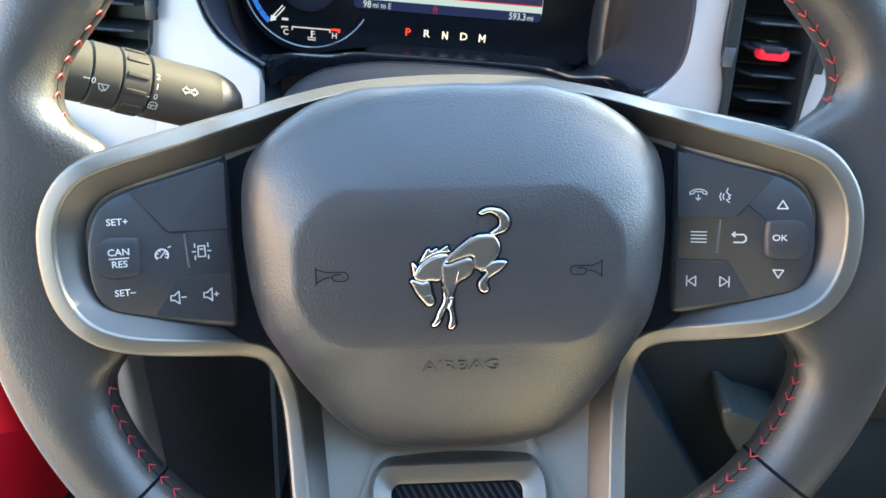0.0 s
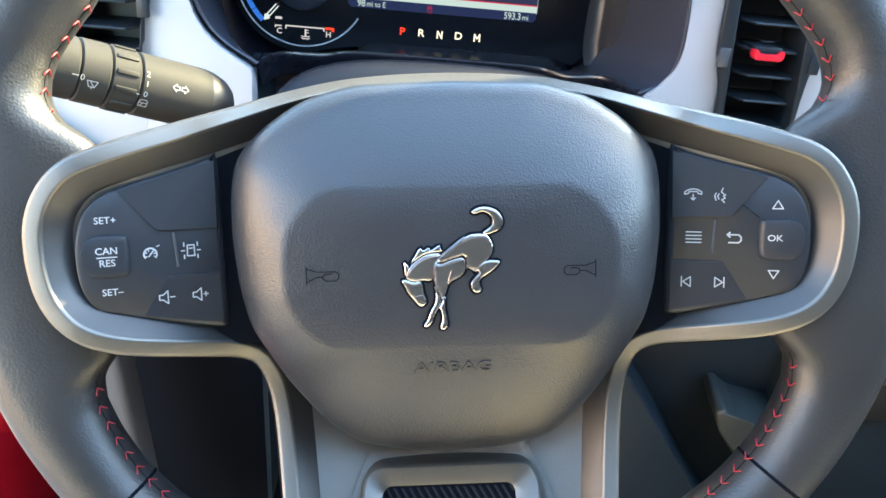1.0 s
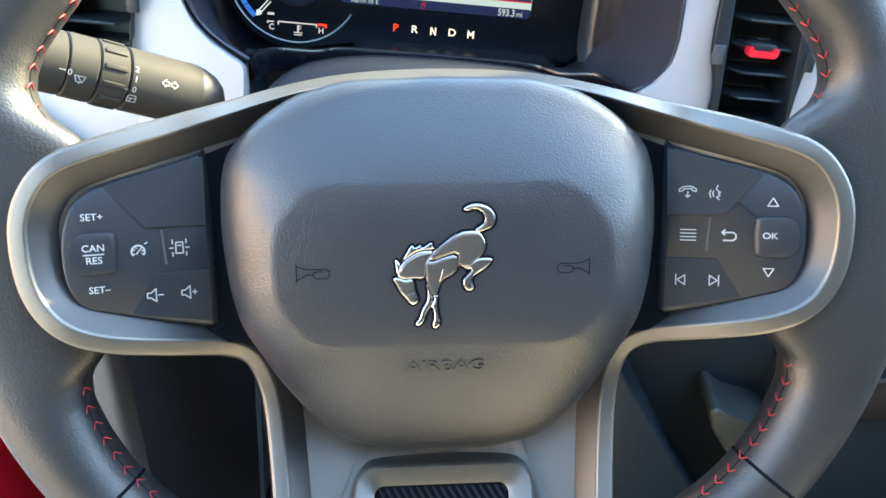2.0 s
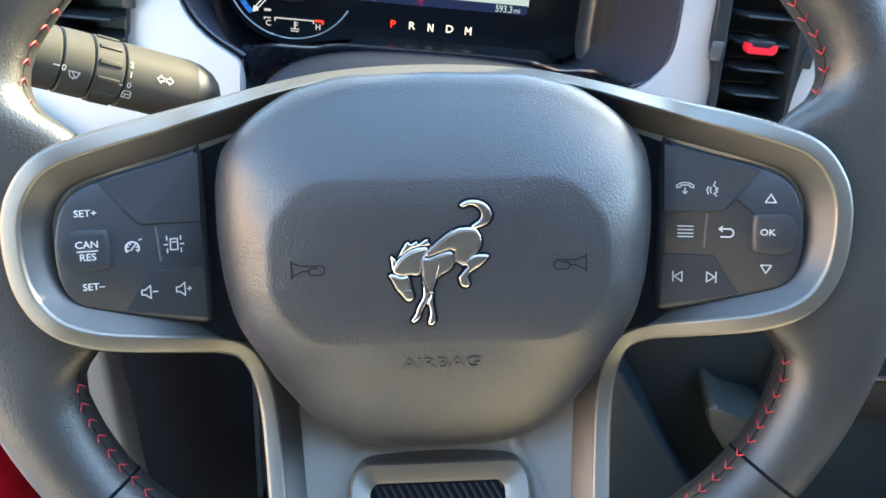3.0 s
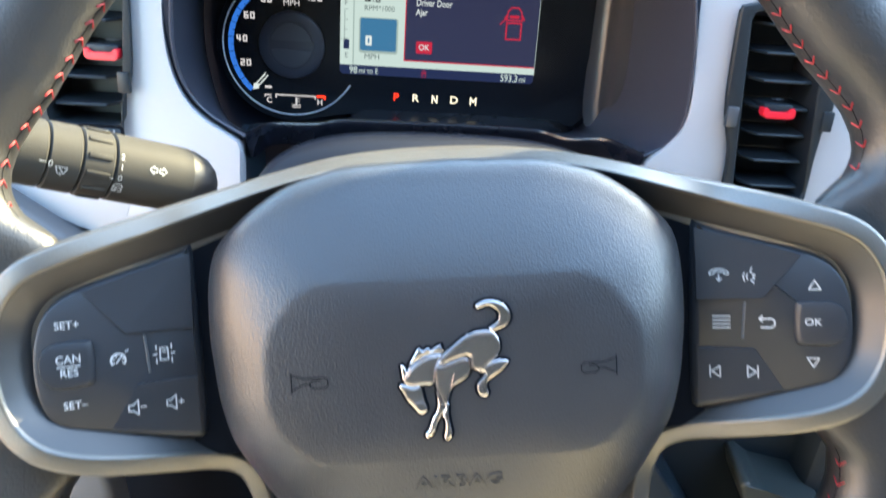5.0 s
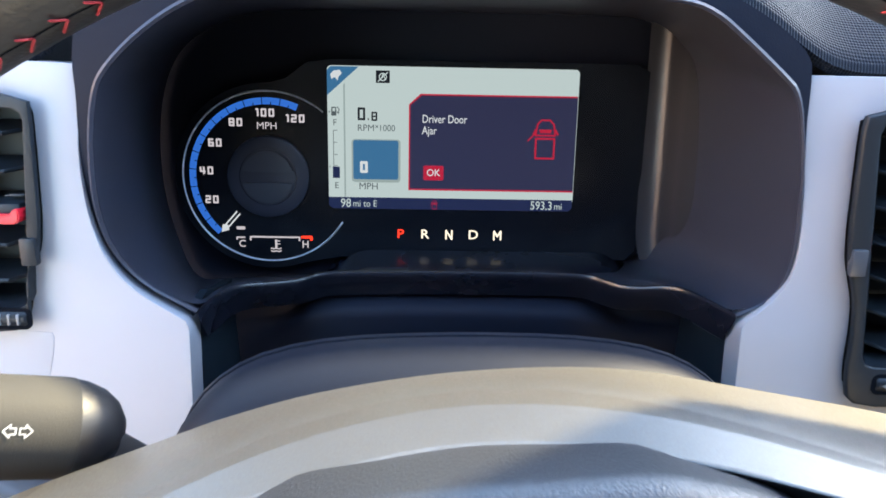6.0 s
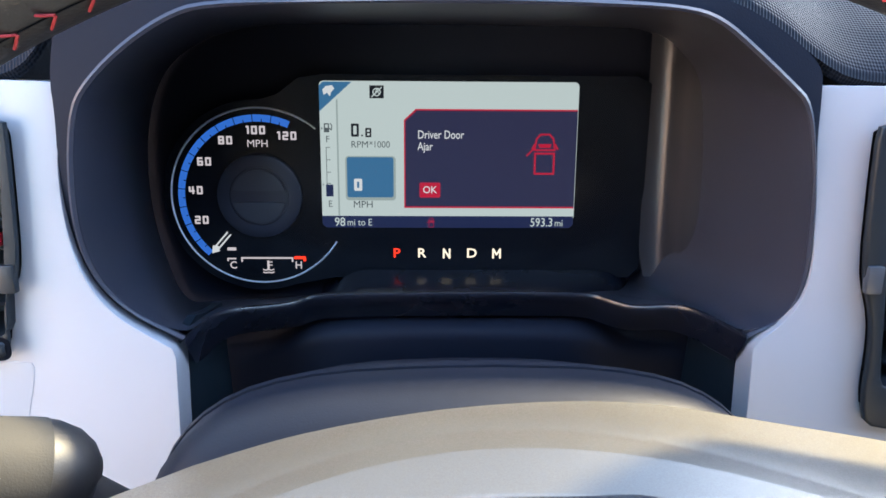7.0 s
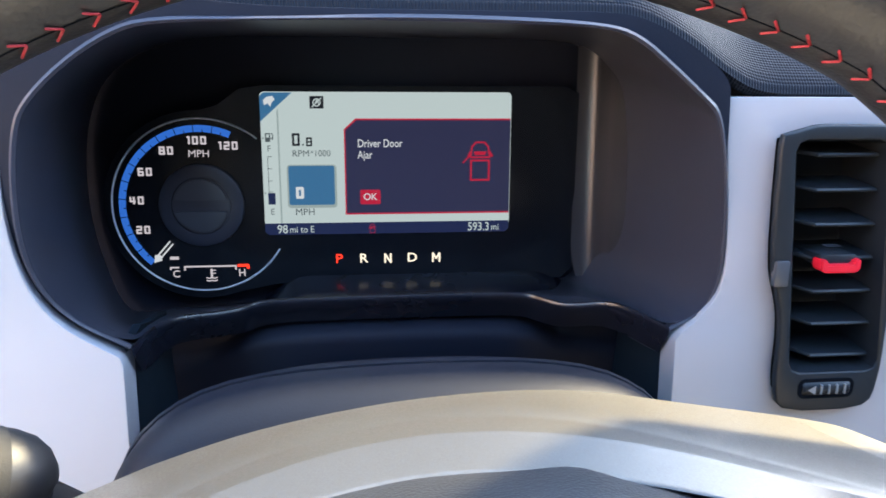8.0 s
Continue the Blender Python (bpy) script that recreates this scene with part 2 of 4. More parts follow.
def lettering(text, size, mat, parent, x, y, z=0.0, name="lettering", align="CENTER", bold=0.0, wide=1.0, turn=None, depth=0.0):
    """Written characters as a mesh; size: height of capitals in millimetres."""
    cu = bpy.data.curves.new(name, "FONT")
    cu.body, cu.size, cu.align_x, cu.align_y = text, size * MM / 0.70, align, "CENTER"
    cu.offset = bold * MM
    cu.extrude = depth * MM
    cu.resolution_u = 3
    ob = bpy.data.objects.new(name, cu)
    scene.collection.objects.link(ob)
    bpy.context.view_layer.update()
    me = bpy.data.meshes.new_from_object(ob.evaluated_get(bpy.context.evaluated_depsgraph_get()))
    bpy.data.objects.remove(ob)
    bpy.data.curves.remove(cu)
    me.materials.clear()
    me.materials.append(mat)
    out = new(name, me)
    out.parent = parent
    out.matrix_basis = Matrix.Translation((x * MM, y * MM, z * MM)) @ (turn or Matrix()) @ Matrix.Diagonal((wide, 1, 1, 1))
    return out


# ---- cabin that closes the place; unseen walls and roof also steer the light ----
DOOR_FRONT = 250
def cabin():
    def slab(name, x0, x1, y0, y1, z0, z1, mat, label, category):
        ob = part(name, box(x0, x1, y0, y1, z0, z1, 4), mat, None)
        return tagged(ob, label, category, kind="structure")
    # out of view; its pale warm colour is set for the light it bounces in
    slab("ground", -30000, 30000, -30000, 30000, -20, 0, ROAD, "unseen ground outside the car, pale and warm to bounce light", "ground")
    slab("floor", -430, 1100, -1200, 900, 430, 450, CARPET, "dark carpeted car floor", "floor")
    # unseen roof, front panels out; opening and notches are cut to place sun and shade
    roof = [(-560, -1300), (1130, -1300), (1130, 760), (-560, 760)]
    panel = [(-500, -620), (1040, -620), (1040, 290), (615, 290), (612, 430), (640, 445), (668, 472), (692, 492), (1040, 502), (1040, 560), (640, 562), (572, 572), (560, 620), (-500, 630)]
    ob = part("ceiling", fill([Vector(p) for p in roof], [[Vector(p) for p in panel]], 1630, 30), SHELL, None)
    tagged(ob, "unseen cabin roof, front panels out, its opening cut to place the sunlight", "ceiling", kind="structure")
    # unseen block whose warm colour bounces sun onto the wheel's lower side
    slab("floor_bounce", -430, 1100, -1200, -260, 450, 700, BOUNCE, "unseen raised block behind the wheel, added to bounce warm light", "floor")
    # unseen rear walls, kept dark so the wheel reflects little from behind
    slab("wall_rear", -560, 1100, -1300, -1200, 450, 1600, REAR_DARK, "unseen rear wall, dark to keep reflections low", "wall")
    slab("wall_left_rear", -540, -500, -1300, -700, 560, 1600, REAR_DARK, "unseen dark wall behind the open door, limits side light", "wall")
    # unseen wall added to hold back light ahead of the door opening
    slab("wall_left_front", -540, -500, DOOR_FRONT, 900, 560, 1150, SHELL, "unseen wall ahead of the open door, added to block side light", "wall")
    # unseen reflector that sends warm light in through the door opening
    slab("wall_outside", -7300, -7000, -9000, 6000, 0, 3600, WARM_WALL, "unseen warm wall added left of the car to reflect sunlight", "wall")
    # unseen; its top edge sets how much sky light enters from the right
    slab("wall_right", 1100, 1130, -400, 900, 450, 1240, SHELL, "unseen right wall, its top set to limit sky light", "wall")
    # added out of view to darken what the airbag cover reflects
    slab("wall_right_rear", 1100, 1130, -1300, -400, 450, 1600, REAR_DARK, "unseen dark rear right wall, added to block light", "wall")
    # unseen; its height cuts the sky glare on the dash top
    slab("wall_front", -620, 1100, 700, 730, 450, 1330, CARPET, "unseen dark wall ahead of the dashboard, blocks the low sky", "wall")


# ---- dashboard ----
def dash_panel(name, outline, hole, label):
    """One pale trim panel beside the cluster, in x-z, leaning back a little."""
    at = pose(0, 0.2255, 1.0, 84.5)
    outer = even(chaikin(outline, 2), 150)
    bm = fill(outer, [hole] if hole else [], 0, 16)
    sharp = [e for e in bm.edges if len(e.link_faces) == 2 and e.calc_face_angle(0) > 1.0
             and all(abs(v.co.z) < 1e-6 for v in e.verts)]
    bmesh.ops.bevel(bm, geom=sharp, offset=5.0 * MM, segments=5, profile=0.5, affect="EDGES", clamp_overlap=True)
    ob = part(name, bm, WHITE, None)
    ob.matrix_world = at
    return tagged(ob, label, "dash panel", kind="structure")


VENT_X, VENT_LEFT = 202.0, -212.0
VENT_SHAPE = [(-36, 88), (30, 88), (31, 40), (31, 24), (27, 12), (27, -40), (20, -48), (-20, -48), (-26, -40), (-26, -4), (-30, 12), (-34, 24), (-36, 70)]


def vent_height(b, mirror):
    """The vent on the door side is cut shorter at its lower end."""
    return b if mirror > 0 or b > 24 else 24 + (b - 24) * 0.55


def vent_outline(x, mirror=1, grow=0.0):
    pts = [(x + mirror * (a + (grow if a > 0 else -grow)), vent_height(b, mirror) + (grow if b > 0 else -grow)) for a, b in VENT_SHAPE]
    if mirror > 0:
        pts = pts[::-1]
    return [Vector(p) for p in pts]


def dashboard():
    right = [(139, 99), (142, 92), (145, 78), (148, 45), (150, 25), (148, 10), (142, 1), (135, -6), (128.5, -11), (128.5, -12.5),
             (129, -40), (131, -130), (330, -130), (330, 99), (141, 99)]
    left = [(-158.5, 99), (-260, 99), (-300, 99), (-300, -14), (-262, -37), (-208, -74), (-126, -130), (-122, -110), (-121, -55), (-120, -15), (-120, -13),
            (-132, -6), (-145, 3), (-155, 17), (-160, 37), (-161, 60), (-159, 78), (-158.5, 97)]
    dash_panel("trim_right", right[::-1], even(chaikin(vent_outline(VENT_X, 1, -1.5), 1), 60), "pale grey painted trim panel beside the cluster with a vent opening")
    dash_panel("trim_left", left[::-1], even(chaikin(vent_outline(VENT_LEFT, -1, -1.5), 1), 60), "pale grey painted trim panel on the door side with a vent opening")

    low_trim = [(-290, 0), (-180, 0), (-180.5, -8), (-183, -18), (-188, -37), (-196, -62), (-230, -52), (-275, -24)]
    bm = fill(even(chaikin([Vector(p) for p in low_trim][::-1], 1), 90), (), 0, 12)
    sharp = [e for e in bm.edges if len(e.link_faces) == 2 and e.calc_face_angle(0) > 1.0 and all(abs(v.co.z) < 1e-6 for v in e.verts)]
    bmesh.ops.bevel(bm, geom=sharp, offset=1.5 * MM, segments=3, profile=0.5, affect="EDGES", clamp_overlap=True)
    lower = part("trim_lower", bm, WHITE, None)
    lower.matrix_world = pose(0, 0.2236, 0.9835, 84.5)
    tagged(lower, "pale grey painted lower trim panel under the door side vent", "dash panel", kind="structure")

    # upper pad with embossed covering
    front = [(-420, 100), (-300, 101), (-190, 101), (-170, 103), (-154, 125), (-126, 140), (-100, 139), (-62, 134), (0, 133.5), (84, 134), (102, 132.5), (124, 122), (142, 109), (158, 101.5), (185, 101), (330, 101), (900, 101)]
    line = chaikin([Vector((x, z)) for x, z in front], 2, closed=False)
    loops = []
    for y, dz, k in ((239, -5, 1.0), (235.5, -1.5, 1.0), (236.5, 2, 1.0), (241, 6.5, 1.0), (256, 18, 1.0), (282, 34, 0.98), (330, 46, 0.9), (450, 50, 0.7), (700, 44, 0.5)):
        loops.append([(p.x, y, 1000 + 101 + (p.y - 101) * k + dz) for p in line])
    pad = part("dash_top", loft(loops, closed=False), WEAVE, None)
    tagged(pad, "black embossed soft covering on top of the dashboard", "dashboard top", kind="structure")

    # lower dash: dark mouldings under the cluster and beside the column
    low = thing("lower_dashboard", "dark plastic lower dashboard round the steering column", "dashboard", kind="structure")
    rows_ = []
    for x in range(-124, 135, 6):
        g = 1 / (1 + math.exp((abs(x - 1) - 90) / 7.0))
        top = -37 - 16 * (1 - g) - 2 * (x / 100.0) ** 2
        prof = [(322, -37), (317, -36.5), (314 - 6 * g, min(-36, top + 2)), (310 - 9 * g, top + 0.5), (306 - 10 * g, top - 3.5), (305 - 9 * g, top - 10), (308 - 6 * g, -80), (314, -150), (330, -420)]
        rows_.append([(x, y, 1000 + z) for y, z in chaikin([Vector(p) for p in prof], 2, closed=False)])
    part("column_recess", loft(rows_, closed=False), BROW, low, "dark recess wall with a rounded ridge")
    for sx, x in ((-1, -121), (1, 130)):
        pts = [(233, -13), (258, -12), (272, -17), (300, -24), (330, -420), (233, -420)]
        bm = loft([[(x, y, 1000 + z) for y, z in pts], [(x + sx * 4, y, 1000 + z) for y, z in pts]], True, True)
        part("recess_side", bm, NAVY, low, smooth=False)
    # knee panels
    knee = [(-262, -150), (-290, -20), (-262, -43), (-208, -80), (-150, -118), (-222, -160), (-212, -240), (-192, -420), (-240, -420)]
    bm = fill([Vector(p) for p in knee][::-1], (), 0, 30)
    sharp = [e for e in bm.edges if len(e.link_faces) == 2 and e.calc_face_angle(0) > 1.0]
    bmesh.ops.bevel(bm, geom=sharp, offset=6 * MM, segments=3, profile=0.5, affect="EDGES", clamp_overlap=True)
    part("knee_panel", bm, BOLSTER, low, "grey lower trim panel on the door side", at=pose(0, 0.21, 1.0, 82))
    # near-black block stands in for the shade of the knee space
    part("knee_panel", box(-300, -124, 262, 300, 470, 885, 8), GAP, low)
    slant = [(128, 450), (128, 769), (166, 764), (172, 760), (247, 650), (330, 530), (330, 450)]
    bm = loft([[(x, y, z) for x, z in slant] for y in (222, 300)], True, True)
    bmesh.ops.bevel(bm, geom=list(bm.edges), offset=2.5 * MM, segments=2, profile=0.5, affect="EDGES", clamp_overlap=True)
    part("knee_panel", bm, NAVY, low, "dark navy knee panel with a slanted edge")
    part("console_side", box(128, 400, 292, 330, 450, 890, 6), NAVY, low, "dark side of the centre console")
    tip = [(262, 712), (268, 716), (284, 704), (340, 690), (340, 640), (292, 662), (270, 690)]
    bm = loft([[(x + (y - 240) * 0.1, y, z) for x, z in tip] for y in (240, 300)], True, True)
    bmesh.ops.bevel(bm, geom=list(bm.edges), offset=4 * MM, segments=3, profile=0.5, affect="EDGES", clamp_overlap=True)
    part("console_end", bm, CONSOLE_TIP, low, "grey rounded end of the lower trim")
    part("switch_bank", box(395, 520, 255, 300, 700, 742, 3), BLACK, low)
    part("switch_bank_rail", box(390, 525, 252, 258, 744, 747, 1), SATIN, low)
    part("console_face", box(330, 700, 262, 330, 450, 760, 10), NAVY, low)


def binnacle():
    hood = thing("cluster_hood", "deep dark plastic hood round the instrument cluster", "cluster hood", kind="structure")
    I = [(-117, -9), (-138, 2), (-150, 17), (-155, 37), (-154, 62), (-150, 84), (-145, 95), (-129, 110), (-110, 122), (-95, 126.5), (-50, 128), (0, 128.5),
         (45, 128), (82, 127), (97, 123), (113, 111), (128, 99), (137, 91), (143, 68), (146, 45), (148, 15), (142, -1), (127, -8)]
    O = [(-120, -13), (-145, 3), (-155, 17), (-160, 37), (-161, 62), (-158.5, 86), (-158.5, 100.5), (-152, 124), (-124, 138), (-99, 138), (-60, 133), (0, 132.5),
         (45, 132.5), (88, 133), (104, 130), (124, 120), (141, 107), (143, 98.5), (145, 72), (150, 45), (150, 14), (144, 0), (130, -12)]
    B = [(-158, -46), (-168, -16), (-173, 8), (-174, 36), (-171, 62), (-164, 82), (-154, 95), (-136, 106), (-114, 112), (-92, 114), (-50, 114), (0, 114),
         (45, 114), (85, 114), (108, 113), (122, 107), (127, 99), (128, 86), (127, 62), (126, 40), (124.5, 10), (122.5, -12), (114, -31)]
    J = [tuple(Vector(a) + (Vector(b) - Vector(a)).normalized() * 2.6) for a, b in zip(I, O)]

    def loop(side, y, mix=0.0):
        pts = [((x * (1 - mix) + b[0] * mix), y + 0.13 * mix * b[1], 1000 + z * (1 - mix) + b[1] * mix) for (x, z), b in zip(side, B)]
        return chaikin([Vector(p) for p in pts], 2, closed=False)
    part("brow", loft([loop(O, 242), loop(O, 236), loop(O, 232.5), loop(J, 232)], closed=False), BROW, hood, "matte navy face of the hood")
    part("lip", loft([loop(J, 232), loop(J, 229.6), loop([(a[0] * .5 + b[0] * .5, a[1] * .5 + b[1] * .5) for a, b in zip(I, J)], 228.4), loop(I, 229.2), loop(I, 230.5)], closed=False), HOOD, hood, "thin rounded lip of the hood")
    mixes = (0.0, 0.1, 0.3, 0.55, 0.8, 0.95, 1.0)
    back = [(x, 362, z) for x, z in ((-190, -60), (-190, 130), (160, 130), (160, -60))]
    # darker than the hood walls: shade deep in the hood is put into its colour
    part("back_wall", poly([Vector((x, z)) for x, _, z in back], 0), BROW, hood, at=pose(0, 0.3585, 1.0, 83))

    sill = [[(x, y, 1000 + z - sink) for x, sink in ((-74, 12), (-64, 6), (-56, 1.5), (-48, 0), (-20, 0), (20, 0), (60, 0), (84, 0), (94, 1.5), (102, 6), (112, 12))]
            for y, z in ((347.5, -21.2), (340, -21.6), (326, -22.4), (314, -23.4), (308, -26.0))]
    part("cluster_sill", loft(sill, closed=False), FLOOR, hood, "glossy sill under the gear letters")

    strip = []
    for z in range(-24, 113, 4):
        line = [(110.5, 344), (117, 343.6), (122.5, 340.5), (126, 333), (128.2, 322), (137, 303)]
        flare = 3.0 * max(0.0, (-4 - z) / 20) ** 2
        strip.append([(x + flare, y + 0.13 * z - flare, 1000 + z) for x, y in chaikin([Vector(p) for p in line], 2, closed=False)])
    part("cluster_fillet", loft(strip, closed=False), FILLET, hood, "smooth rounded corner beside the cluster face")

    # floor with its stepped front edge, rolling down into the recess
    edge = [(-117, 230.5, -9), (-114, 250, -9.5), (-107, 264, -10.5), (-88, 277, -14.5), (-78, 284, -15.5), (-70, 293, -15.5), (-40, 295, -15.5), (0, 295, -15), (40, 295, -15), (72, 294, -15),
            (80, 285, -15), (90, 276, -15), (108, 268, -10), (116, 258, -9), (122, 244, -8.5), (127, 230.5, -8)]
    first, last = (B[0][0], 356 + 0.13 * B[0][1], B[0][1]), (B[-1][0], 356 + 0.13 * B[-1][1], B[-1][1])
    n = len(edge) - 1
    rear = [tuple(first[k] + (last[k] - first[k]) * i / n for k in range(3)) for i in range(n + 1)]

    def floor_row(mix, dy=0.0, dz=0.0):
        pts = [Vector((a[0] * (1 - mix) + b[0] * mix, a[1] * (1 - mix) + b[1] * mix + dy, 1000 + a[2] * (1 - mix) + b[2] * mix + dz)) for a, b in zip(edge, rear)]
        return chaikin(pts, 2, closed=False)
    def inside(mix):
        """Walls and floor of the hood as one rounded loop, that deep into it."""
        pts = [Vector((x * (1 - mix) + b[0] * mix, 230.5 + 125.5 * mix + 0.13 * mix * b[1], 1000 + z * (1 - mix) + b[1] * mix)) for (x, z), b in zip(I, B)]
        low = [Vector((a[0] * (1 - mix) + b[0] * mix, a[1] * (1 - mix) + b[1] * mix, 1000 + a[2] * (1 - mix) + b[2] * mix)) for a, b in zip(edge, rear)]
        return chaikin(pts + low[-2:0:-1], 2)
    part("shell", loft([inside(m) for m in mixes]), HOOD, hood, "smooth dark walls and floor round the cluster")
    part("floor_edge", loft([floor_row(0), floor_row(0, -1.3, -0.4), floor_row(0, -2.0, -1.6), floor_row(0, -1.8, -3.2), floor_row(0, 1, -8), floor_row(0, 8, -18), floor_row(0, 22, -22)], closed=False), FLOOR, hood, "rounded front edge of the cluster floor")


def vent(x, mirror):
    v = thing("air_vent", "charcoal plastic air vent with louvres and a red centre tab", "air vent", pose(0, 0.2215, 1.0, 84.5), group="dashboard air vents")
    outer = even(chaikin(vent_outline(x, mirror, 0), 1), 72)
    inner = [Vector(p) for p in rounded_box(x - (24 if mirror > 0 else 14), x + (20 if mirror > 0 else 29), vent_height(-28, mirror), 81, 5, 4)]
    skew = lambda p: Vector((p.x - mirror * (p.y - 26) * 0.09, p.y))
    inner = [skew(p) for p in inner]
    a = math.atan2
    c = Vector((x, 24))
    outer = sorted(outer, key=lambda p: a(p.y - c.y, p.x - c.x))
    inner = even(sorted(inner, key=lambda p: a(p.y - c.y, p.x - c.x)), 72)
    bm = fill(outer, [inner], 3, 3)
    sharp = [e for e in bm.edges if len(e.link_faces) == 2 and e.calc_face_angle(0) > 1.0 and all(abs(w.co.z - 3 * MM) < 1e-6 for w in e.verts)]
    bmesh.ops.bevel(bm, geom=sharp, offset=1.6 * MM, segments=3, profile=0.5, affect="EDGES", clamp_overlap=True)
    part("frame", bm, VENT, v)
    cen = Vector((x, 26))
    duct = [[(p.x, p.y, z) for p in [cen + (q - cen) * k for q in inner]] for z, k in ((2.5, 1.0), (-30, 0.97))]
    part("duct", loft(duct, cap_last=True), VENT, v)
    shift = 0 if mirror > 0 else 7
    for i, z in enumerate((74, 58, 42, 26, 10, -6, -22) if mirror > 0 else (70, 54, 38, 22, 6)):
        cx = x + shift - mirror * (z - 26) * 0.09
        w = 18.5
        pts = [(-w + 2, -26), (-w + 2, -11), (-w + 8, -3), (w, -3), (w, -26)]
        loops = []
        for dz, g in ((-0.9, 0.0), (0.0, 0.6), (0.9, 0.0)):
            loops.append([(cx + mirror * px * 1, z + dz - (py + 3) * 0.12, py + (g if py > -20 else 0)) for px, py in pts])
        part("louvre", loft(loops, True, True), VENT, v, smooth=False)
    z = 25 if mirror > 0 else 37
    cx = x + (-2.5 if mirror > 0 else 18) - mirror * (z - 26) * 0.09
    tab = part("tab", box(cx - 8.8, cx + 8.8, z - 1.5, z + 4.5, -18, 3, 1.0), VENT, v, "dark vent tab with a red lip")
    lip = [(-9.6, 1.6), (-9.6, -2.8), (-7.8, -4.6), (7.8, -4.6), (9.6, -2.8), (9.6, 1.6), (6.8, 1.6), (6.0, -0.6), (-6.0, -0.6), (-6.8, 1.6)]
    bm = fill([Vector((cx + px, z + 1 + pz)) for px, pz in lip][::-1], (), 6, 8)
    bmesh.ops.bevel(bm, geom=[e for e in bm.edges if len(e.link_faces) == 2 and e.calc_face_angle(0) > 0.5], offset=0.6 * MM, segments=2, affect="EDGES", clamp_overlap=True)
    part("lip", bm, RED, tab, "red lip of the vent tab", smooth=False)
    for k in (0, 1):
        part("mark", box(cx - 1, cx + 6, z + 6.2, z + 6.5, -6 - 3 * k, -5 - 3 * k), VENT_LIGHT, tab)
    for side in ((-1, 1) if mirror > 0 else (-1,)):
        bx = x + mirror * side * 29 - mirror * 0.5
        part("side_block", box(bx - 3.4, bx + 3.4, 15, 27, 0.5, 4.6, 0.8), VENT_LIGHT if side < 0 and mirror > 0 else VENT, v)
    # thumbwheel
    wx = x + mirror * 0.5 + (0 if mirror > 0 else 14)
    wz = 0 if mirror > 0 else 27
    part("thumbwheel_well", fill(rounded_box(wx - 14.5, wx + 13.5, wz - 41.2, wz - 31.2, 3.5), (), 3.3, 0.6), GAP, v, "dark well of the thumbwheel")
    rows_ = []
    for k in range(13):
        t = radians(-60 + 10 * k)
        rows_.append([(wx + px, wz - 36.2 + 4.0 * math.sin(t), 1.2 + 3.6 * math.cos(t) * g) for px, g in ((-12.5, 0.7), (-11.5, 0.95), (0, 1.0), (10.5, 0.95), (11.5, 0.7))])
    well = part("thumbwheel", loft(rows_, closed=False), VENT, v, "ribbed thumbwheel")
    part("arrow", poly([(wx - 10.5, wz - 36.2), (wx - 6.6, wz - 33.8), (wx - 6.6, wz - 38.6)], 5.0), WHEEL_MARK, well)
    for k in range(4):
        u = -3.6 + k * 3.9
        part("rib", box(wx + u - 0.5, wx + u + 0.5, wz - 38.6, wz - 33.8, 3.6, 5.1, 0.2), WHEEL_MARK, well)
    return v


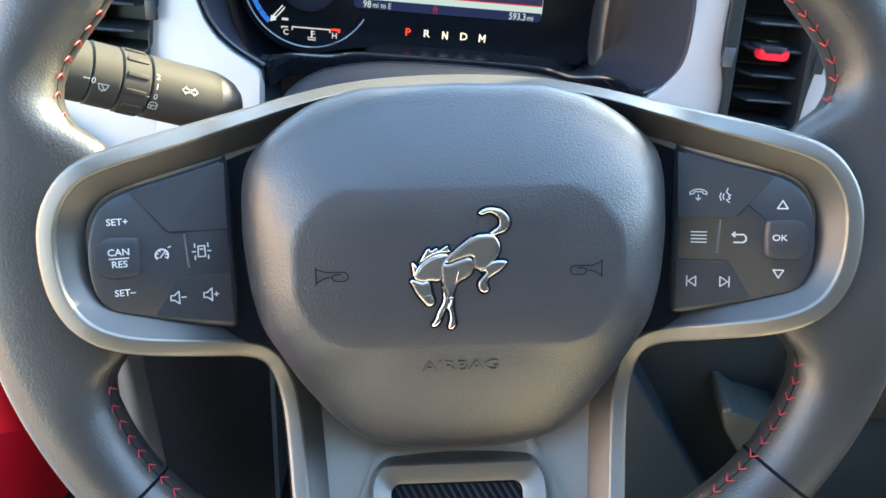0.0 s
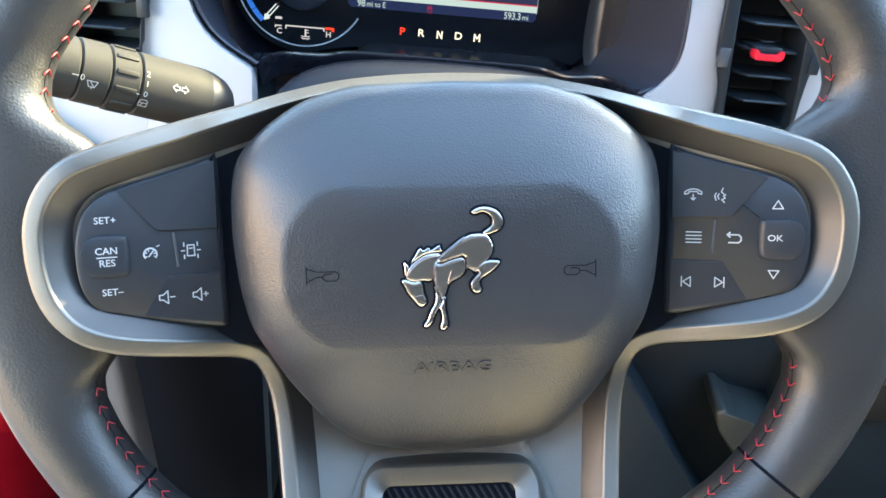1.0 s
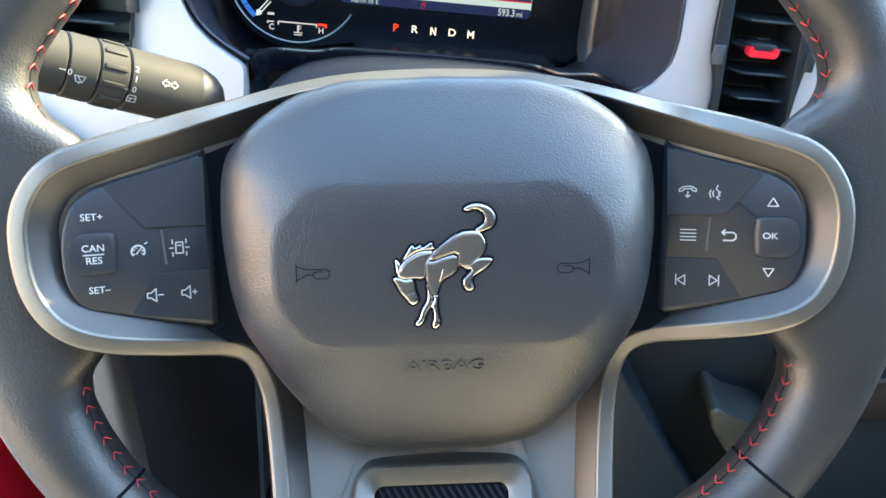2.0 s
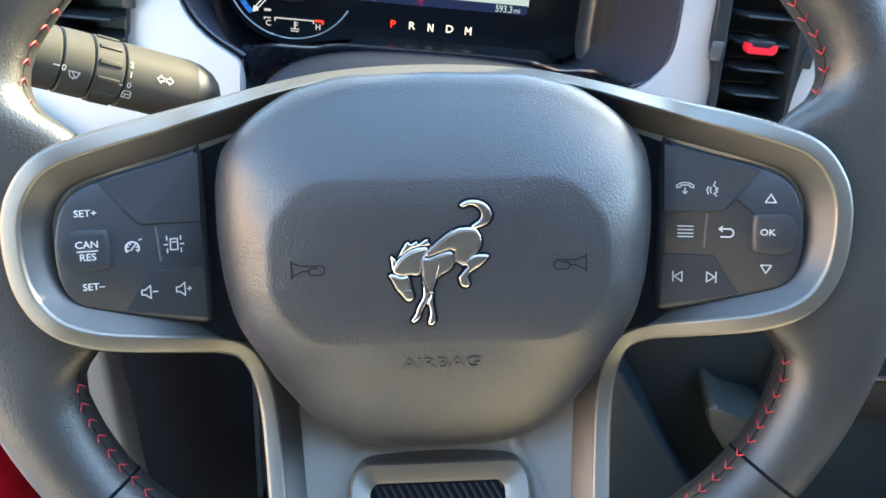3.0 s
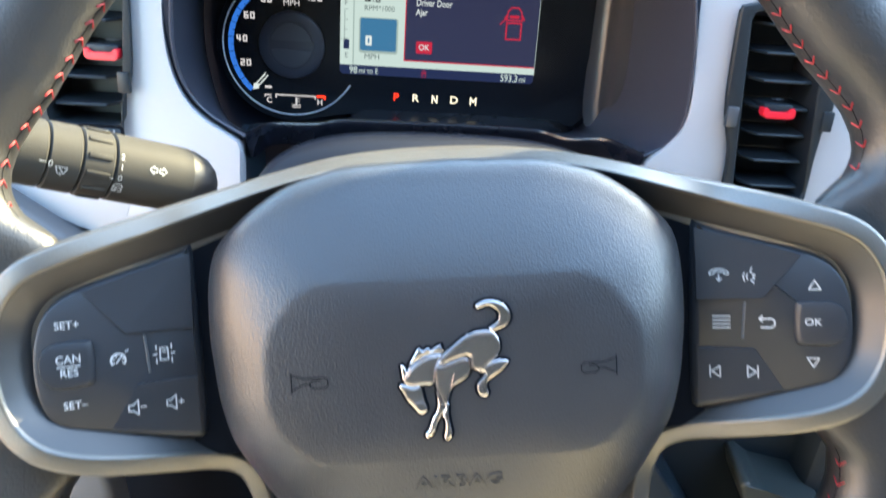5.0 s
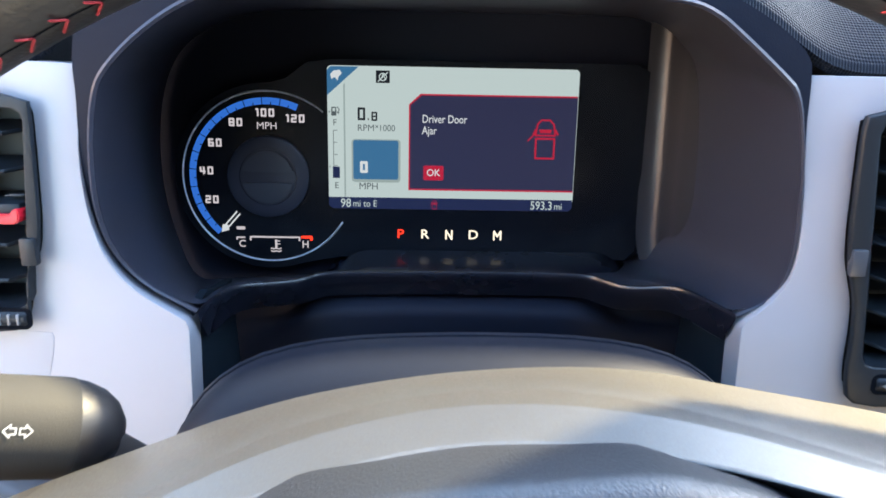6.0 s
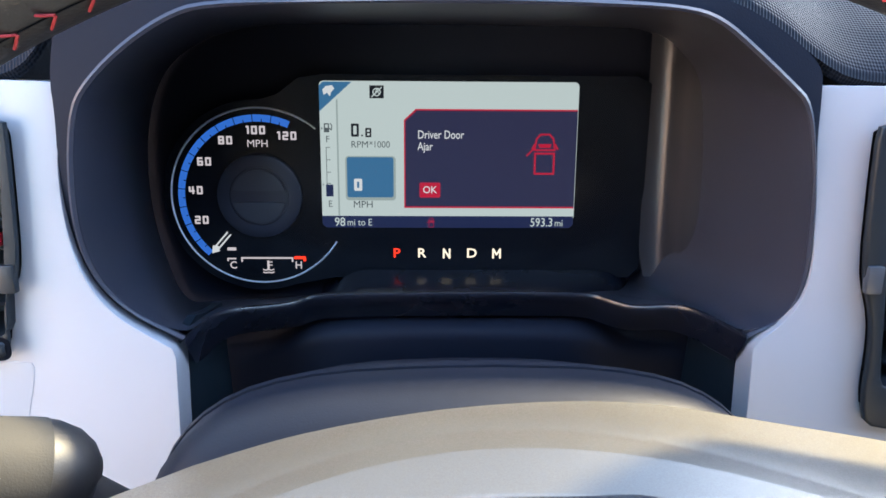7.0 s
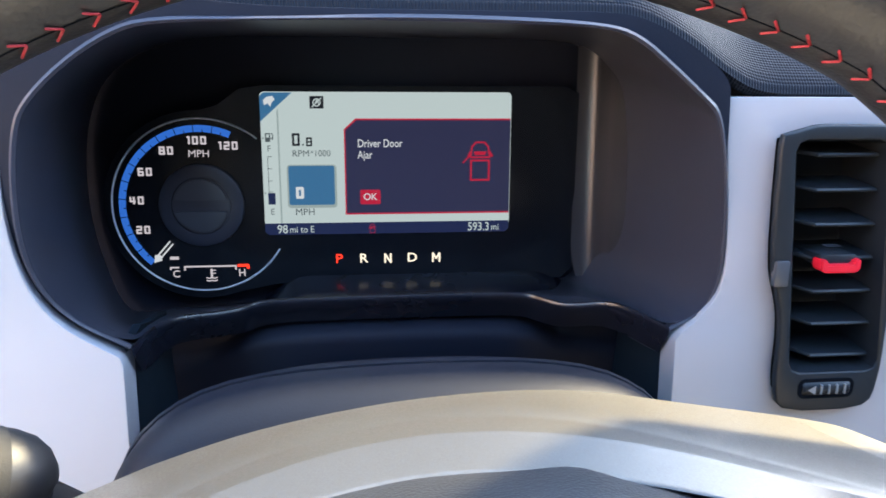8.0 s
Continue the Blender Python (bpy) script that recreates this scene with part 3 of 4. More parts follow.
# ---- instrument cluster ----
def cluster():
    c = thing("instrument_cluster", "dark instrument cluster with a round speedometer and a lit display", "instrument cluster", pose(0, 0.3445, 1.003, 83))
    def figures(text, x, y, mat, parent, z, w=3.3, h=4.7, t=1.05, gap=1.15):
        """Square-cornered dial figures drawn with strokes."""
        widths = [1.0 if ch == "1" else w for ch in text]
        at_x = x - (sum(widths) + gap * (len(text) - 1)) / 2
        for ch, wd in zip(text, widths):
            l, r, lo, hi = at_x + t / 2, at_x + wd - t / 2, y - h / 2 + t / 2, y + h / 2 - t / 2
            lines = {"0": [[(l, lo), (r, lo), (r, hi), (l, hi), (l, lo)]], "1": [[(r, lo), (r, hi), (r - 0.9, hi)]],
                     "2": [[(l, hi), (r, hi), (r, y), (l, y), (l, lo), (r, lo)]], "4": [[(l, hi), (l, y - 0.5), (r + 0.2, y - 0.5)], [(r - 0.4, hi), (r - 0.4, lo)]],
                     "6": [[(r, hi), (l, hi), (l, lo), (r, lo), (r, y), (l, y)]], "8": [[(l, lo), (r, lo), (r, hi), (l, hi), (l, lo)], [(l, y), (r, y)]]}[ch]
            bm = bmesh.new()
            for k, ln in enumerate(lines):
                stroke(ln, t, z + 0.03 * k, bm)
            part("figure", bm, mat, parent)
            at_x += wd + gap

    # mask with the round dial on the door side
    top = [(112, -24), (112, 82), (104, 86), (-70, 86), (-84, 84), (-96, 75), (-112, 71)]
    dial_c, R = (-107.3, 17.9), 50.4
    arc = circle(dial_c[0], dial_c[1], R + 4, 26, 88, 290)
    outline = [Vector(p) for p in top[1:6]] + [Vector(p) for p in arc] + [Vector((-66, -29)), Vector((105, -29)), Vector((111, -23))]
    part("mask", fill(outline, (), 0.0, 7), GLOSS, c, "gloss black cluster face", smooth=False)

    # dial
    d = part("dial", ring_arc(*dial_c, 0.5, 49, 0, 360, 0.25, 64), GLOSS, c, "round black speedometer face")
    ch = ring_arc(*dial_c, R - 1.1, R, 58, 329, 0.4, 70, h=1.0)
    part("chrome_ring", ch, RING, d, "thin chrome ring round the dial")
    part("chrome_ring_end", ring_arc(*dial_c, R - 0.9, R, 50, 58, 0.4, 8, h=0.5), RING, d)
    a120, a0 = 66.5, 228.0
    step = (a0 - a120) / 12
    for i in range(12):
        mid_a = a120 + (i + 0.5) * step
        seg = part("blue_segment", ring_arc(*dial_c, 42.2, 46.1, a120 + i * step + 0.3, a120 + (i + 1) * step - 0.3, 0.5, 6), G_BAND, d)
        part("tick", ring_arc(*dial_c, 42.0, 43.6, mid_a - 0.35, mid_a + 0.35, 0.6, 1), GLOSS, seg)
    for k in range(1, 7):
        mph = 20 * k
        ang = radians(a0 - step * mph / 10)
        r = 36.9 if mph < 100 else 37.6
        figures(str(mph), dial_c[0] + r * math.cos(ang) + (1.6 if mph >= 100 else 0.6), dial_c[1] + r * math.sin(ang), G_DIAL, d, 0.5)
    lettering("MPH", 4.0, G_DIAL, d, -107.5, 17.5 + 30.3, 0.5, "caption", wide=1.05)
    part("dial_hub", loft([[(*p, z) for p in circle(-107.3, 18.6, r, 48)] for r, z in ((24, 0.4), (23.6, 3.0), (22.6, 3.6), (16.6, 3.6), (16.2, 3.0))], cap_last=True), HOOD, d, "matte black disc in the dial's middle")
    for sgn in (1, -1):
        lens = circle(-107.3, 18.6, 15, 20, 12 if sgn > 0 else 192, 168 if sgn > 0 else 348)
        part("cap_half", fill([Vector(p) for p in chaikin([Vector(q) for q in lens], 1)], (), 4.6, 1.6), CAP, d)
    ang = radians(228.5)
    dirv, nv = Vector((math.cos(ang), math.sin(ang))), Vector((-math.sin(ang), math.cos(ang)))
    cc = Vector(dial_c)
    nb = bmesh.new()
    for o in (-1.1, 1.1):
        stroke([cc + dirv * 28 + nv * o, cc + dirv * 40 + nv * o], 0.9, 1.6, nb)
    poly([cc + dirv * 43.5, cc + dirv * 39.5 + nv * 2.6, cc + dirv * 37.5, cc + dirv * 39.5 - nv * 2.6], 1.6, nb)
    part("needle", nb, G_WHITE, d)
    part("off_mark", box(-127.5, -122.5, -13.2, -11.4, 0.4, 0.6), G_DIAL, d)
    gb = stroke([(-119.5, -19.6), (-119.5, -17.6), (-90.5, -17.6), (-90.5, -19.6)], 1.0, 0.5)
    stroke([(-127.5, -19.2), (-127.5, -18), (-123, -18)], 0.9, 0.5, gb)
    part("temperature_scale", gb, G_DIAL, d)
    part("hot_mark", stroke([(-89, -17.4), (-83.5, -17.4), (-83.5, -19)], 1.6, 0.5), G_PARK, d)
    lettering("C", 4.2, G_DIAL, d, -124.5, -22.0, 0.5, "letter", bold=0.1)
    lettering("H", 4.2, G_DIAL, d, -87.0, -22.0, 0.5, "letter", bold=0.1)
    ic = stroke([(-104.5, -19.5), (-104.5, -24)], 1.3, 0.5)
    for yy in (-24.4, -26.0):
        stroke([(-107.5, yy), (-106, yy - .5), (-104.5, yy), (-103, yy - .5), (-101.5, yy)], 0.7, 0.5, ic)
    for yy in (-20, -21.8):
        stroke([(-104, yy), (-102.2, yy)], 0.6, 0.5, ic)
    part("coolant_icon", ic, G_DIAL, d)

    # display
    s = part("display", fill(rounded_box(-72.5, 71.5, 4.5, 82.5, 2.5), (), 0.5, 0.8), G_PALE, c, "lit pale display with a red-framed message", smooth=False)
    Z = 0.6

    def X(px):
        return -72.5 + (px - 571) / 455 * 143.5

    def Y(py):
        q = (py - 142) / 268
        return 82.0 * (1 - q) + 10.4 * q * (1 - q) ** 2

    def flat(name, pts, mat, z=0.0):
        return part(name, poly([(X(a), Y(b)) for a, b in pts], Z + z), mat, s, smooth=False)
    flat("status_bar", [(571, 386.5), (1026.5, 386.5), (1026.5, 402), (1020, 408.5), (578, 408.5), (571, 402)][::-1], G_BAR, 0.1)
    flat("side_strip", [(571, 150), (600, 178), (600, 386), (571, 386)][::-1], G_STRIP, 0.05)
    flat("strip_shade", [(600, 178), (603, 175), (603, 386), (600, 386)][::-1], G_FAINT, 0.04)
    flat("corner_flag", [(571, 150), (578, 142), (628, 142), (571, 199)][::-1], G_BLUE, 0.1)
    # plain white emblem on the flag
    part("flag_emblem", poly([(X(a), Y(b)) for a, b in [(577, 158), (583, 151), (594, 149), (598, 156), (592, 163), (590, 171), (585, 164), (579, 168)]][::-1], Z + 0.2), G_WHITE, s)
    flat("start_stop_icon", [(659, 149), (684, 149), (684, 174), (659, 174)][::-1], G_DARK, 0.1)
    eb = ring_arc(X(671.5), Y(162), 1.7, 2.3, 0, 360, Z + 0.2, 20)
    stroke([(X(663), Y(171)), (X(680), Y(153))], 0.6, Z + 0.2, eb)
    stroke([(X(668), Y(167)), (X(672), Y(156)), (X(676), Y(167))], 0.5, Z + 0.2, eb)
    part("start_stop_mark", eb, G_STRIP, s)
    # fuel gauge
    lettering("F", 3.6, G_GREY, s, X(584), Y(250), Z + 0.1, "letter")
    lettering("E", 3.6, G_GREY, s, X(586), Y(365), Z + 0.1, "letter")
    fb = stroke([(X(581), Y(264)), (X(581), Y(350))], 0.35, Z + 0.1)
    for py in (264, 286, 308, 328):
        stroke([(X(581), Y(py)), (X(588), Y(py))], 0.35, Z + 0.1, fb)
    part("fuel_scale", fb, G_GREY, s)
    flat("fuel_level", [(579, 330), (592, 330), (592, 351), (579, 351)][::-1], G_BAR, 0.15)
    pb = stroke([(X(579), Y(236)), (X(579), Y(222)), (X(586), Y(222)), (X(586), Y(236)), (X(579), Y(236))], 0.7, Z + 0.1)
    poly([(X(579), Y(236)), (X(586), Y(236)), (X(586), Y(229)), (X(579), Y(229))], Z + 0.1, pb)
    part("pump_hose", stroke([(X(588), Y(230)), (X(591), Y(233)), (X(592), Y(225)), (X(589), Y(221))], 0.5, Z + 0.1), G_GREY, s)
    for py in (230, 330):
        part("fuel_side_mark", stroke([(X(573.5), Y(py)), (X(574.5), Y(py))], 0.8, Z + 0.1), G_GREY, s)
    part("pump_icon", pb, G_GREY, s)
    def zero(px, py, w, h, t, mat, z):
        x, y = X(px), Y(py)
        q = [(x - w, y - h), (x + w, y - h), (x + w, y + h), (x - w, y + h), (x - w, y - h)]
        part("figure", stroke(q, t, Z + z), mat, s)
    zero(632.5, 233, 1.55, 3.0, 1.25, G_DARK, 0.1)
    part("figure_point", box(X(645) - .45, X(645) + .45, Y(242.5) - .45, Y(242.5) + .45, Z, Z + 0.1), G_DARK, s)
    zero(656, 237.2, 1.2, 2.1, 0.95, G_DARK, 0.1)
    part("figure", stroke([(X(656) - 1.0, Y(237.2)), (X(656) + 1.0, Y(237.2))], 0.8, Z + 0.14), G_DARK, s)
    lettering("RPM", 3.7, G_GREY, s, X(640.5), Y(259), Z + 0.1, "caption")
    lettering("×", 3.0, G_GREY, s, X(660.5), Y(256.5), Z + 0.1, "caption")
    lettering("1000", 3.7, G_GREY, s, X(679), Y(259), Z + 0.1, "caption", wide=0.92)
    ts = fill([Vector(p) for p in rounded_box(X(614), X(704), Y(358), Y(279), 2)], (), Z + 0.06, 0.05)
    part("tile_shade", ts, G_FAINT, s)
    tile = fill([Vector(p) for p in rounded_box(X(617), X(700), Y(352.5), Y(281), 1.2)], (), Z + 0.2, 0.1)
    part("speed_tile", tile, G_BLUE, s)
    zero(636.5, 330, 1.45, 2.6, 1.7, G_WHITE, 0.3)
    lettering("MPH", 4.0, G_GREY, s, X(645), Y(366), Z + 0.1, "caption")
    # message
    flat("message_frame", [(719, 371.5), (719, 214), (740, 193.5), (1026.5, 193.5), (1026.5, 371.5)][::-1], G_RED, 0.2)
    flat("message_panel", [(721.5, 368.5), (721.5, 215.5), (742, 196.5), (1026.5, 196.5), (1026.5, 368.5)][::-1], G_NAVY, 0.3)
    lettering("Driver Door", 4.6, G_WHITE, s, X(743), Y(241), Z + 0.4, "message", align="LEFT", wide=0.76, bold=0.05)
    lettering("Ajar", 4.6, G_WHITE, s, X(743), Y(262), Z + 0.4, "message", align="LEFT", wide=0.76, bold=0.05)
    ok = fill([Vector(p) for p in rounded_box(X(746.5), X(784), Y(352.5), Y(325.5), 0.8)], (), Z + 0.4, 0.1)
    part("ok_key", ok, G_RED, s)
    lettering("OK", 4.0, G_WHITE, s, X(765), Y(339), Z + 0.5, "message", bold=0.05, wide=0.95)

    def car_icon(px, py, k, mat, name):
        g = lambda a, b: (X(px + a * k), Y(py + b * k))
        bm = stroke([g(*p) for p in [(-18, -6), (-15, -26), (-8, -34), (8, -34), (15, -26), (18, -6), (-18, -6)]], 1.0 * k, Z + 0.4)
        stroke([g(*p) for p in [(-17, 0), (17, 0), (17, 36), (-17, 36), (-17, 0)]], 1.1 * k, Z + 0.4, bm)
        stroke([g(*p) for p in [(-18, -10), (-32, 4)]], 0.9 * k, Z + 0.4, bm)
        stroke([g(*p) for p in [(18, -16), (23, -8)]], 1.2 * k, Z + 0.4, bm)
        stroke([g(*p) for p in [(-18, -16), (-22, -8)]], 1.2 * k, Z + 0.4, bm)
        poly([g(*p) for p in [(-10, -10), (10, -10), (12, -17), (-12, -17)]], Z + 0.4, bm)
        part(name, bm, mat, s)
    car_icon(970, 273, 1.0, G_RED, "car_icon")
    car_icon(768, 398.5, 0.24, G_RED, "car_icon")
    lettering("98", 5.0, G_STRIP, s, X(602.5), Y(398.5), Z + 0.2, "range", bold=0.06, wide=0.88)
    lettering("mi to E", 4.0, G_STRIP, s, X(638), Y(399), Z + 0.2, "range", wide=0.86)
    lettering("593.3", 5.0, G_STRIP, s, X(969), Y(398.5), Z + 0.2, "odometer", bold=0.06, wide=0.84)
    lettering("mi", 4.0, G_STRIP, s, X(1000.5), Y(399.5), Z + 0.2, "odometer", wide=0.9)
    for i, ltr in enumerate("PRNDM"):
        lit = G_PARK if ltr == "P" else G_WARM
        x = -30.4 + 14.5 * i
        if ltr in "MN":
            path = [(-2, -2.6), (-2, 2.6), (0, -0.6), (2, 2.6), (2, -2.6)] if ltr == "M" else [(-1.7, -2.6), (-1.7, 2.6), (1.7, -2.6), (1.7, 2.6)]
            part("gear_letter", stroke([(x + a, -14.8 + b) for a, b in path], 1.05, 0.4), lit, c)
        else:
            lettering(ltr, 5.4, lit, c, x, -14.8, 0.4, "gear_letter", bold=0.12, wide=1.1)


# ---- stalk ----
def stalk():
    a, b = Vector((-0.190, 0.070, 1.0375)), Vector((-0.110, 0.1225, 1.0010))
    axis = (b - a)
    q = axis.to_track_quat("Z", "Y").to_matrix().to_4x4()
    st = thing("control_stalk", "black plastic wiper and light stalk beside the wheel", "control stalk", Matrix.Translation(a) @ q)
    up = q.to_3x3().inverted() @ Vector((0, 0, 1))
    turn0 = math.atan2(up.y, up.x)
    side = q.to_3x3() @ Vector((math.cos(turn0 + 1.0), math.sin(turn0 + 1.0), 0))
    facing = 1 if side.y < 0 else -1

    def turned(profile, n=40, cap=True):
        return loft([[(r * 1.08 * math.cos(2 * math.pi * i / n), r * 1.05 * math.sin(2 * math.pi * i / n), z) for i in range(n)] for z, r in profile], cap, cap)
    part("end_ring", turned([(-12, 10.5), (-10, 12.6), (29.2, 13.2), (30, 12.6)]), STALK, st)
    part("wiper_ring", turned([(30.3, 12.6), (31, 13.4), (41.8, 13.6), (42.5, 12.9)]), STALK, st)
    grip = part("grip_ring", turned([(42.8, 12.9), (43.5, 13.6), (54.4, 13.7), (55.2, 13.0)]), STALK, st)
    for k in range(12):
        ang = 2 * math.pi * k / 12
        bm = box(-1.1, 1.1, -0.6, 0.7, -4.6, 4.6, 0.35)
        part("grip_rib", bm, STALK, grip, at=Matrix.Translation((14.8 * MM * math.cos(ang), 14.4 * MM * math.sin(ang), 49 * MM)) @ Matrix.Rotation(ang - math.pi / 2, 4, "Z"))
    part("barrel", turned([(55.5, 13.0), (56.2, 13.8), (75, 14.0), (86, 14.0), (88.5, 13.9)]), STALK, st)
    # last stretch of the barrel, in a darker colour
    part("dark_end", turned([(88.5, 13.75), (92, 13.2), (97.5, 11.2), (101.5, 8), (104, 4), (104.6, 0.6)]), BLACK, st, "smooth darker inner end of the stalk")
    inv = (Matrix.Translation(a) @ q).inverted()
    way = [inv @ Vector(p) * 1000 for p in ((-0.112, 0.116, 0.998), (-0.104, 0.124, 0.984), (-0.094, 0.140, 0.966), (-0.075, 0.165, 0.950))]
    rings = []
    for k, p in enumerate(way):
        d_ = (way[min(k + 1, 3)] - way[max(k - 1, 0)]).normalized().to_track_quat("Z", "Y").to_matrix()
        rings.append([p + d_ @ Vector((7 * math.cos(2 * math.pi * i / 20), 7 * math.sin(2 * math.pi * i / 20), 0)) for i in range(20)])
    part("arm", loft(rings, True, True), BLACK, st)

    def on(ang, z, r=14.05):
        """A flat mark tangent to the barrel: its x runs along the axis."""
        t = turn0 - facing * radians(ang)
        rad = Vector((math.cos(t), math.sin(t) * 0.97, 0))
        zx = Vector((0, 0, 1))
        yy = rad.cross(zx)
        m = Matrix((zx, yy, rad)).transposed().to_4x4()
        m.translation = rad * r * MM + Vector((0, 0, z * MM))
        return m
    def mark(bm, ang, z):
        part("print", bm, PRINT, st, at=on(ang, z, 15.3))
    marks = [(-64, 31.5, [[(-1.2, 0), (1.2, 0)]]), (-72, 57.2, [[(-1.2, 0), (1.2, 0)]]),
             (-74, 38.6, [[(-2.2, 1.4), (-1.2, -1.2), (1.2, -1.2), (2.2, 1.4), (-2.2, 1.4)], [(-0.8, 1.2), (0.8, -1.0)], [(0, -1.2), (0, -2)]]),
             (-88, 61, [[(-1.8, 1.2), (-1.2, 2), (1.2, 2), (1.8, 1.2), (1.8, -1.4), (-1.8, -1.4), (-1.8, 1.2)], [(-1.8, 0.4), (1.8, 0.4)], [(0, 0.4), (-1, -1.2)]]),
             (-46, 76, [[(-3.6, 0), (-1.9, 1.7), (-1.9, 0.8), (-0.5, 0.8), (-0.5, -0.8), (-1.9, -0.8), (-1.9, -1.7), (-3.6, 0)], [(3.6, 0), (1.9, 1.7), (1.9, 0.8), (0.5, 0.8), (0.5, -0.8), (1.9, -0.8), (1.9, -1.7), (3.6, 0)]])]
    for ang, z, lines in marks:
        ang, z = ang - 20, z - 3.5
        bm = bmesh.new()
        for ln in lines:
            stroke(ln, 0.4, 0, bm)
        mark(bm, ang, z)
    for text, ang, z in (("0", -66, 34.4), ("0", -70, 61), ("1", -52, 61), ("2", -35, 61)):
        o_ = lettering(text, 2.6, PRINT, st, 0, 0, 0, "print")
        o_.matrix_basis = on(ang - 20, z - 3.5, 15.3) @ o_.matrix_basis
    return st


# ---- steering wheel ----
WHEEL = pose(0, 0, 1.0, 67) @ pose(0, 0, 0, 0, 0, 5.6)


def dish(u, v):
    """How far the spoke lip lies back from the button plane."""
    q = min(1.0, (u * u + (min(v + 40, 0) * 0.95) ** 2) / 140.0 ** 2)
    return 9 - 73 * (1 - q) ** 2.2


def crown(u, v):
    """How much the lip leans back above the airbag cover, 0 to 1."""
    return math.exp(-(u / 85.0) ** 4) * (1.0 if v > 0 else 0.0)


def mirrored(half):
    """A closed anticlockwise outline from its right half, listed from the top to the bottom."""
    r = [Vector(p) for p in half]
    l = [Vector((-p.x, p.y)) for p in r if abs(p.x) > 0.01]
    return l + r[::-1]


def steering_wheel():
    w = thing("steering_wheel", "black leather steering wheel with red stitching and silver spokes", "steering wheel", WHEEL)

    # rim
    N, K = 360, 28
    RC, CY, RZ = 168.5, 11.0, -10.0
    # inner radius against the angle above or below the spokes
    INNER = [(-90, 152), (-50, 152), (-44, 153), (-38, 153), (-32, 151.5), (-27, 149.5), (-23.5, 145), (-21.5, 136), (-18, 129), (-8, 127), (4, 127), (11, 129), (13.4, 134), (15.2, 146), (17.5, 151.5), (20, 153), (23, 152.8),
             (27, 150.5), (31, 148.3), (36, 148), (44, 150), (52, 152.5), (62, 151), (90, 150)]

    def rim_section(ang):
        """How far the rim reaches inwards and outwards from its middle circle."""
        d = (math.degrees(ang) + 180) % 360 - 180
        side = d if abs(d) <= 90 else (180 - d if d > 0 else -180 - d)
        for (a0, r0), (a1, r1) in zip(INNER, INNER[1:]):
            if side <= a1:
                k = (side - a0) / (a1 - a0)
                k = max(0.0, min(1.0, k))
                return RC - (r0 + (r1 - r0) * k), 15.4
        return RC - 150, 15.4
    loops = []
    for i in range(N):
        ang = 2 * math.pi * i / N
        inn, th = rim_section(ang)
        loop = []
        for k in range(K):
            t = 2 * math.pi * k / K
            c_ = math.cos(t)
            dr = (th if c_ > 0 else inn) * c_
            dz = 15.5 * math.sin(t)
            if c_ < 0:
                dz *= 1 - 0.3 * min(1, max(0, inn - 20) / 20) * abs(c_)
            r = RC + dr
            loop.append((r * math.cos(ang), CY + r * math.sin(ang), RZ + dz))
        loops.append(loop)
    rim = part("rim", loft(loops + [loops[0]]), LEATHER, w, "black leather rim")

    # seams across the rim
    for deg in (-40, -140):
        ang = radians(deg)
        inn, th = rim_section(ang)
        loop = [[((RC + ((th if math.cos(t) > 0 else inn) + o) * math.cos(t)) * math.cos(ang + s), CY + (RC + ((th if math.cos(t) > 0 else inn) + o) * math.cos(t)) * math.sin(ang + s), RZ + (15.5 + o) * math.sin(t))
                 for t in [2 * math.pi * k / 36 for k in range(36)]] for s, o in ((-0.006, -0.6), (-0.004, 0.12), (0.004, 0.12), (0.006, -0.6))]
        part("seam", loft(loop), GAP, rim)

    # red stitches along the inner side
    def stitch_at(d):
        """Where the seam runs on the rim's section: further round the back on the door side."""
        return 165 if d < 0 else 170.5 + 3.5 * min(1.0, max(0.0, (d - 60) / 60))
    def stitch_mesh():
        bm = bmesh.new()
        for s in (-1, 1):
            a, b = Vector((0, -0.5, 0)), Vector((s * 2.5, 1.9, 0.2))
            m = Matrix.Translation((a + b) / 2 * MM) @ (b - a).to_track_quat("X", "Z").to_matrix().to_4x4() @ Matrix.Diagonal(((b - a).length * MM, 0.6 * MM, 0.55 * MM, 1))
            made = bmesh.ops.create_cube(bm, size=1, matrix=m)
            bmesh.ops.bevel(bm, geom=list({e for v in made["verts"] for e in v.link_edges}), offset=0.25 * MM, segments=1, affect="EDGES")
        return bm
    first = None
    spots = [d for d in np.arange(-178, 180, 2.55) if not (-23 < d < 15 or d > 165 or d < -157)]
    for d in spots:
        ang = radians(d)
        inn, th = rim_section(ang)
        t = radians(stitch_at(d))
        dr = inn * math.cos(t)
        dz = 15.5 * math.sin(t)
        r = RC + dr
        rad = Vector((math.cos(ang), math.sin(ang), 0))
        tan = Vector((-math.sin(ang), math.cos(ang), 0))
        nrm = (rad * math.cos(t) + Vector((0, 0, 1)) * math.sin(t)).normalized()
        up_ = nrm.cross(tan).normalized()
        m = Matrix((up_, tan, nrm)).transposed().to_4x4()
        if m.to_3x3().determinant() < 0:
            m = Matrix((-up_, tan, nrm)).transposed().to_4x4()
        m.translation = (rad * r + Vector((0, CY, RZ + dz)) + nrm * 0.15) * MM
        if first is None:
            first = part("stitch", stitch_mesh(), THREAD, rim, at=m)
        else:
            o = new("stitch", first.data)
            o.parent, o.matrix_basis = rim, m

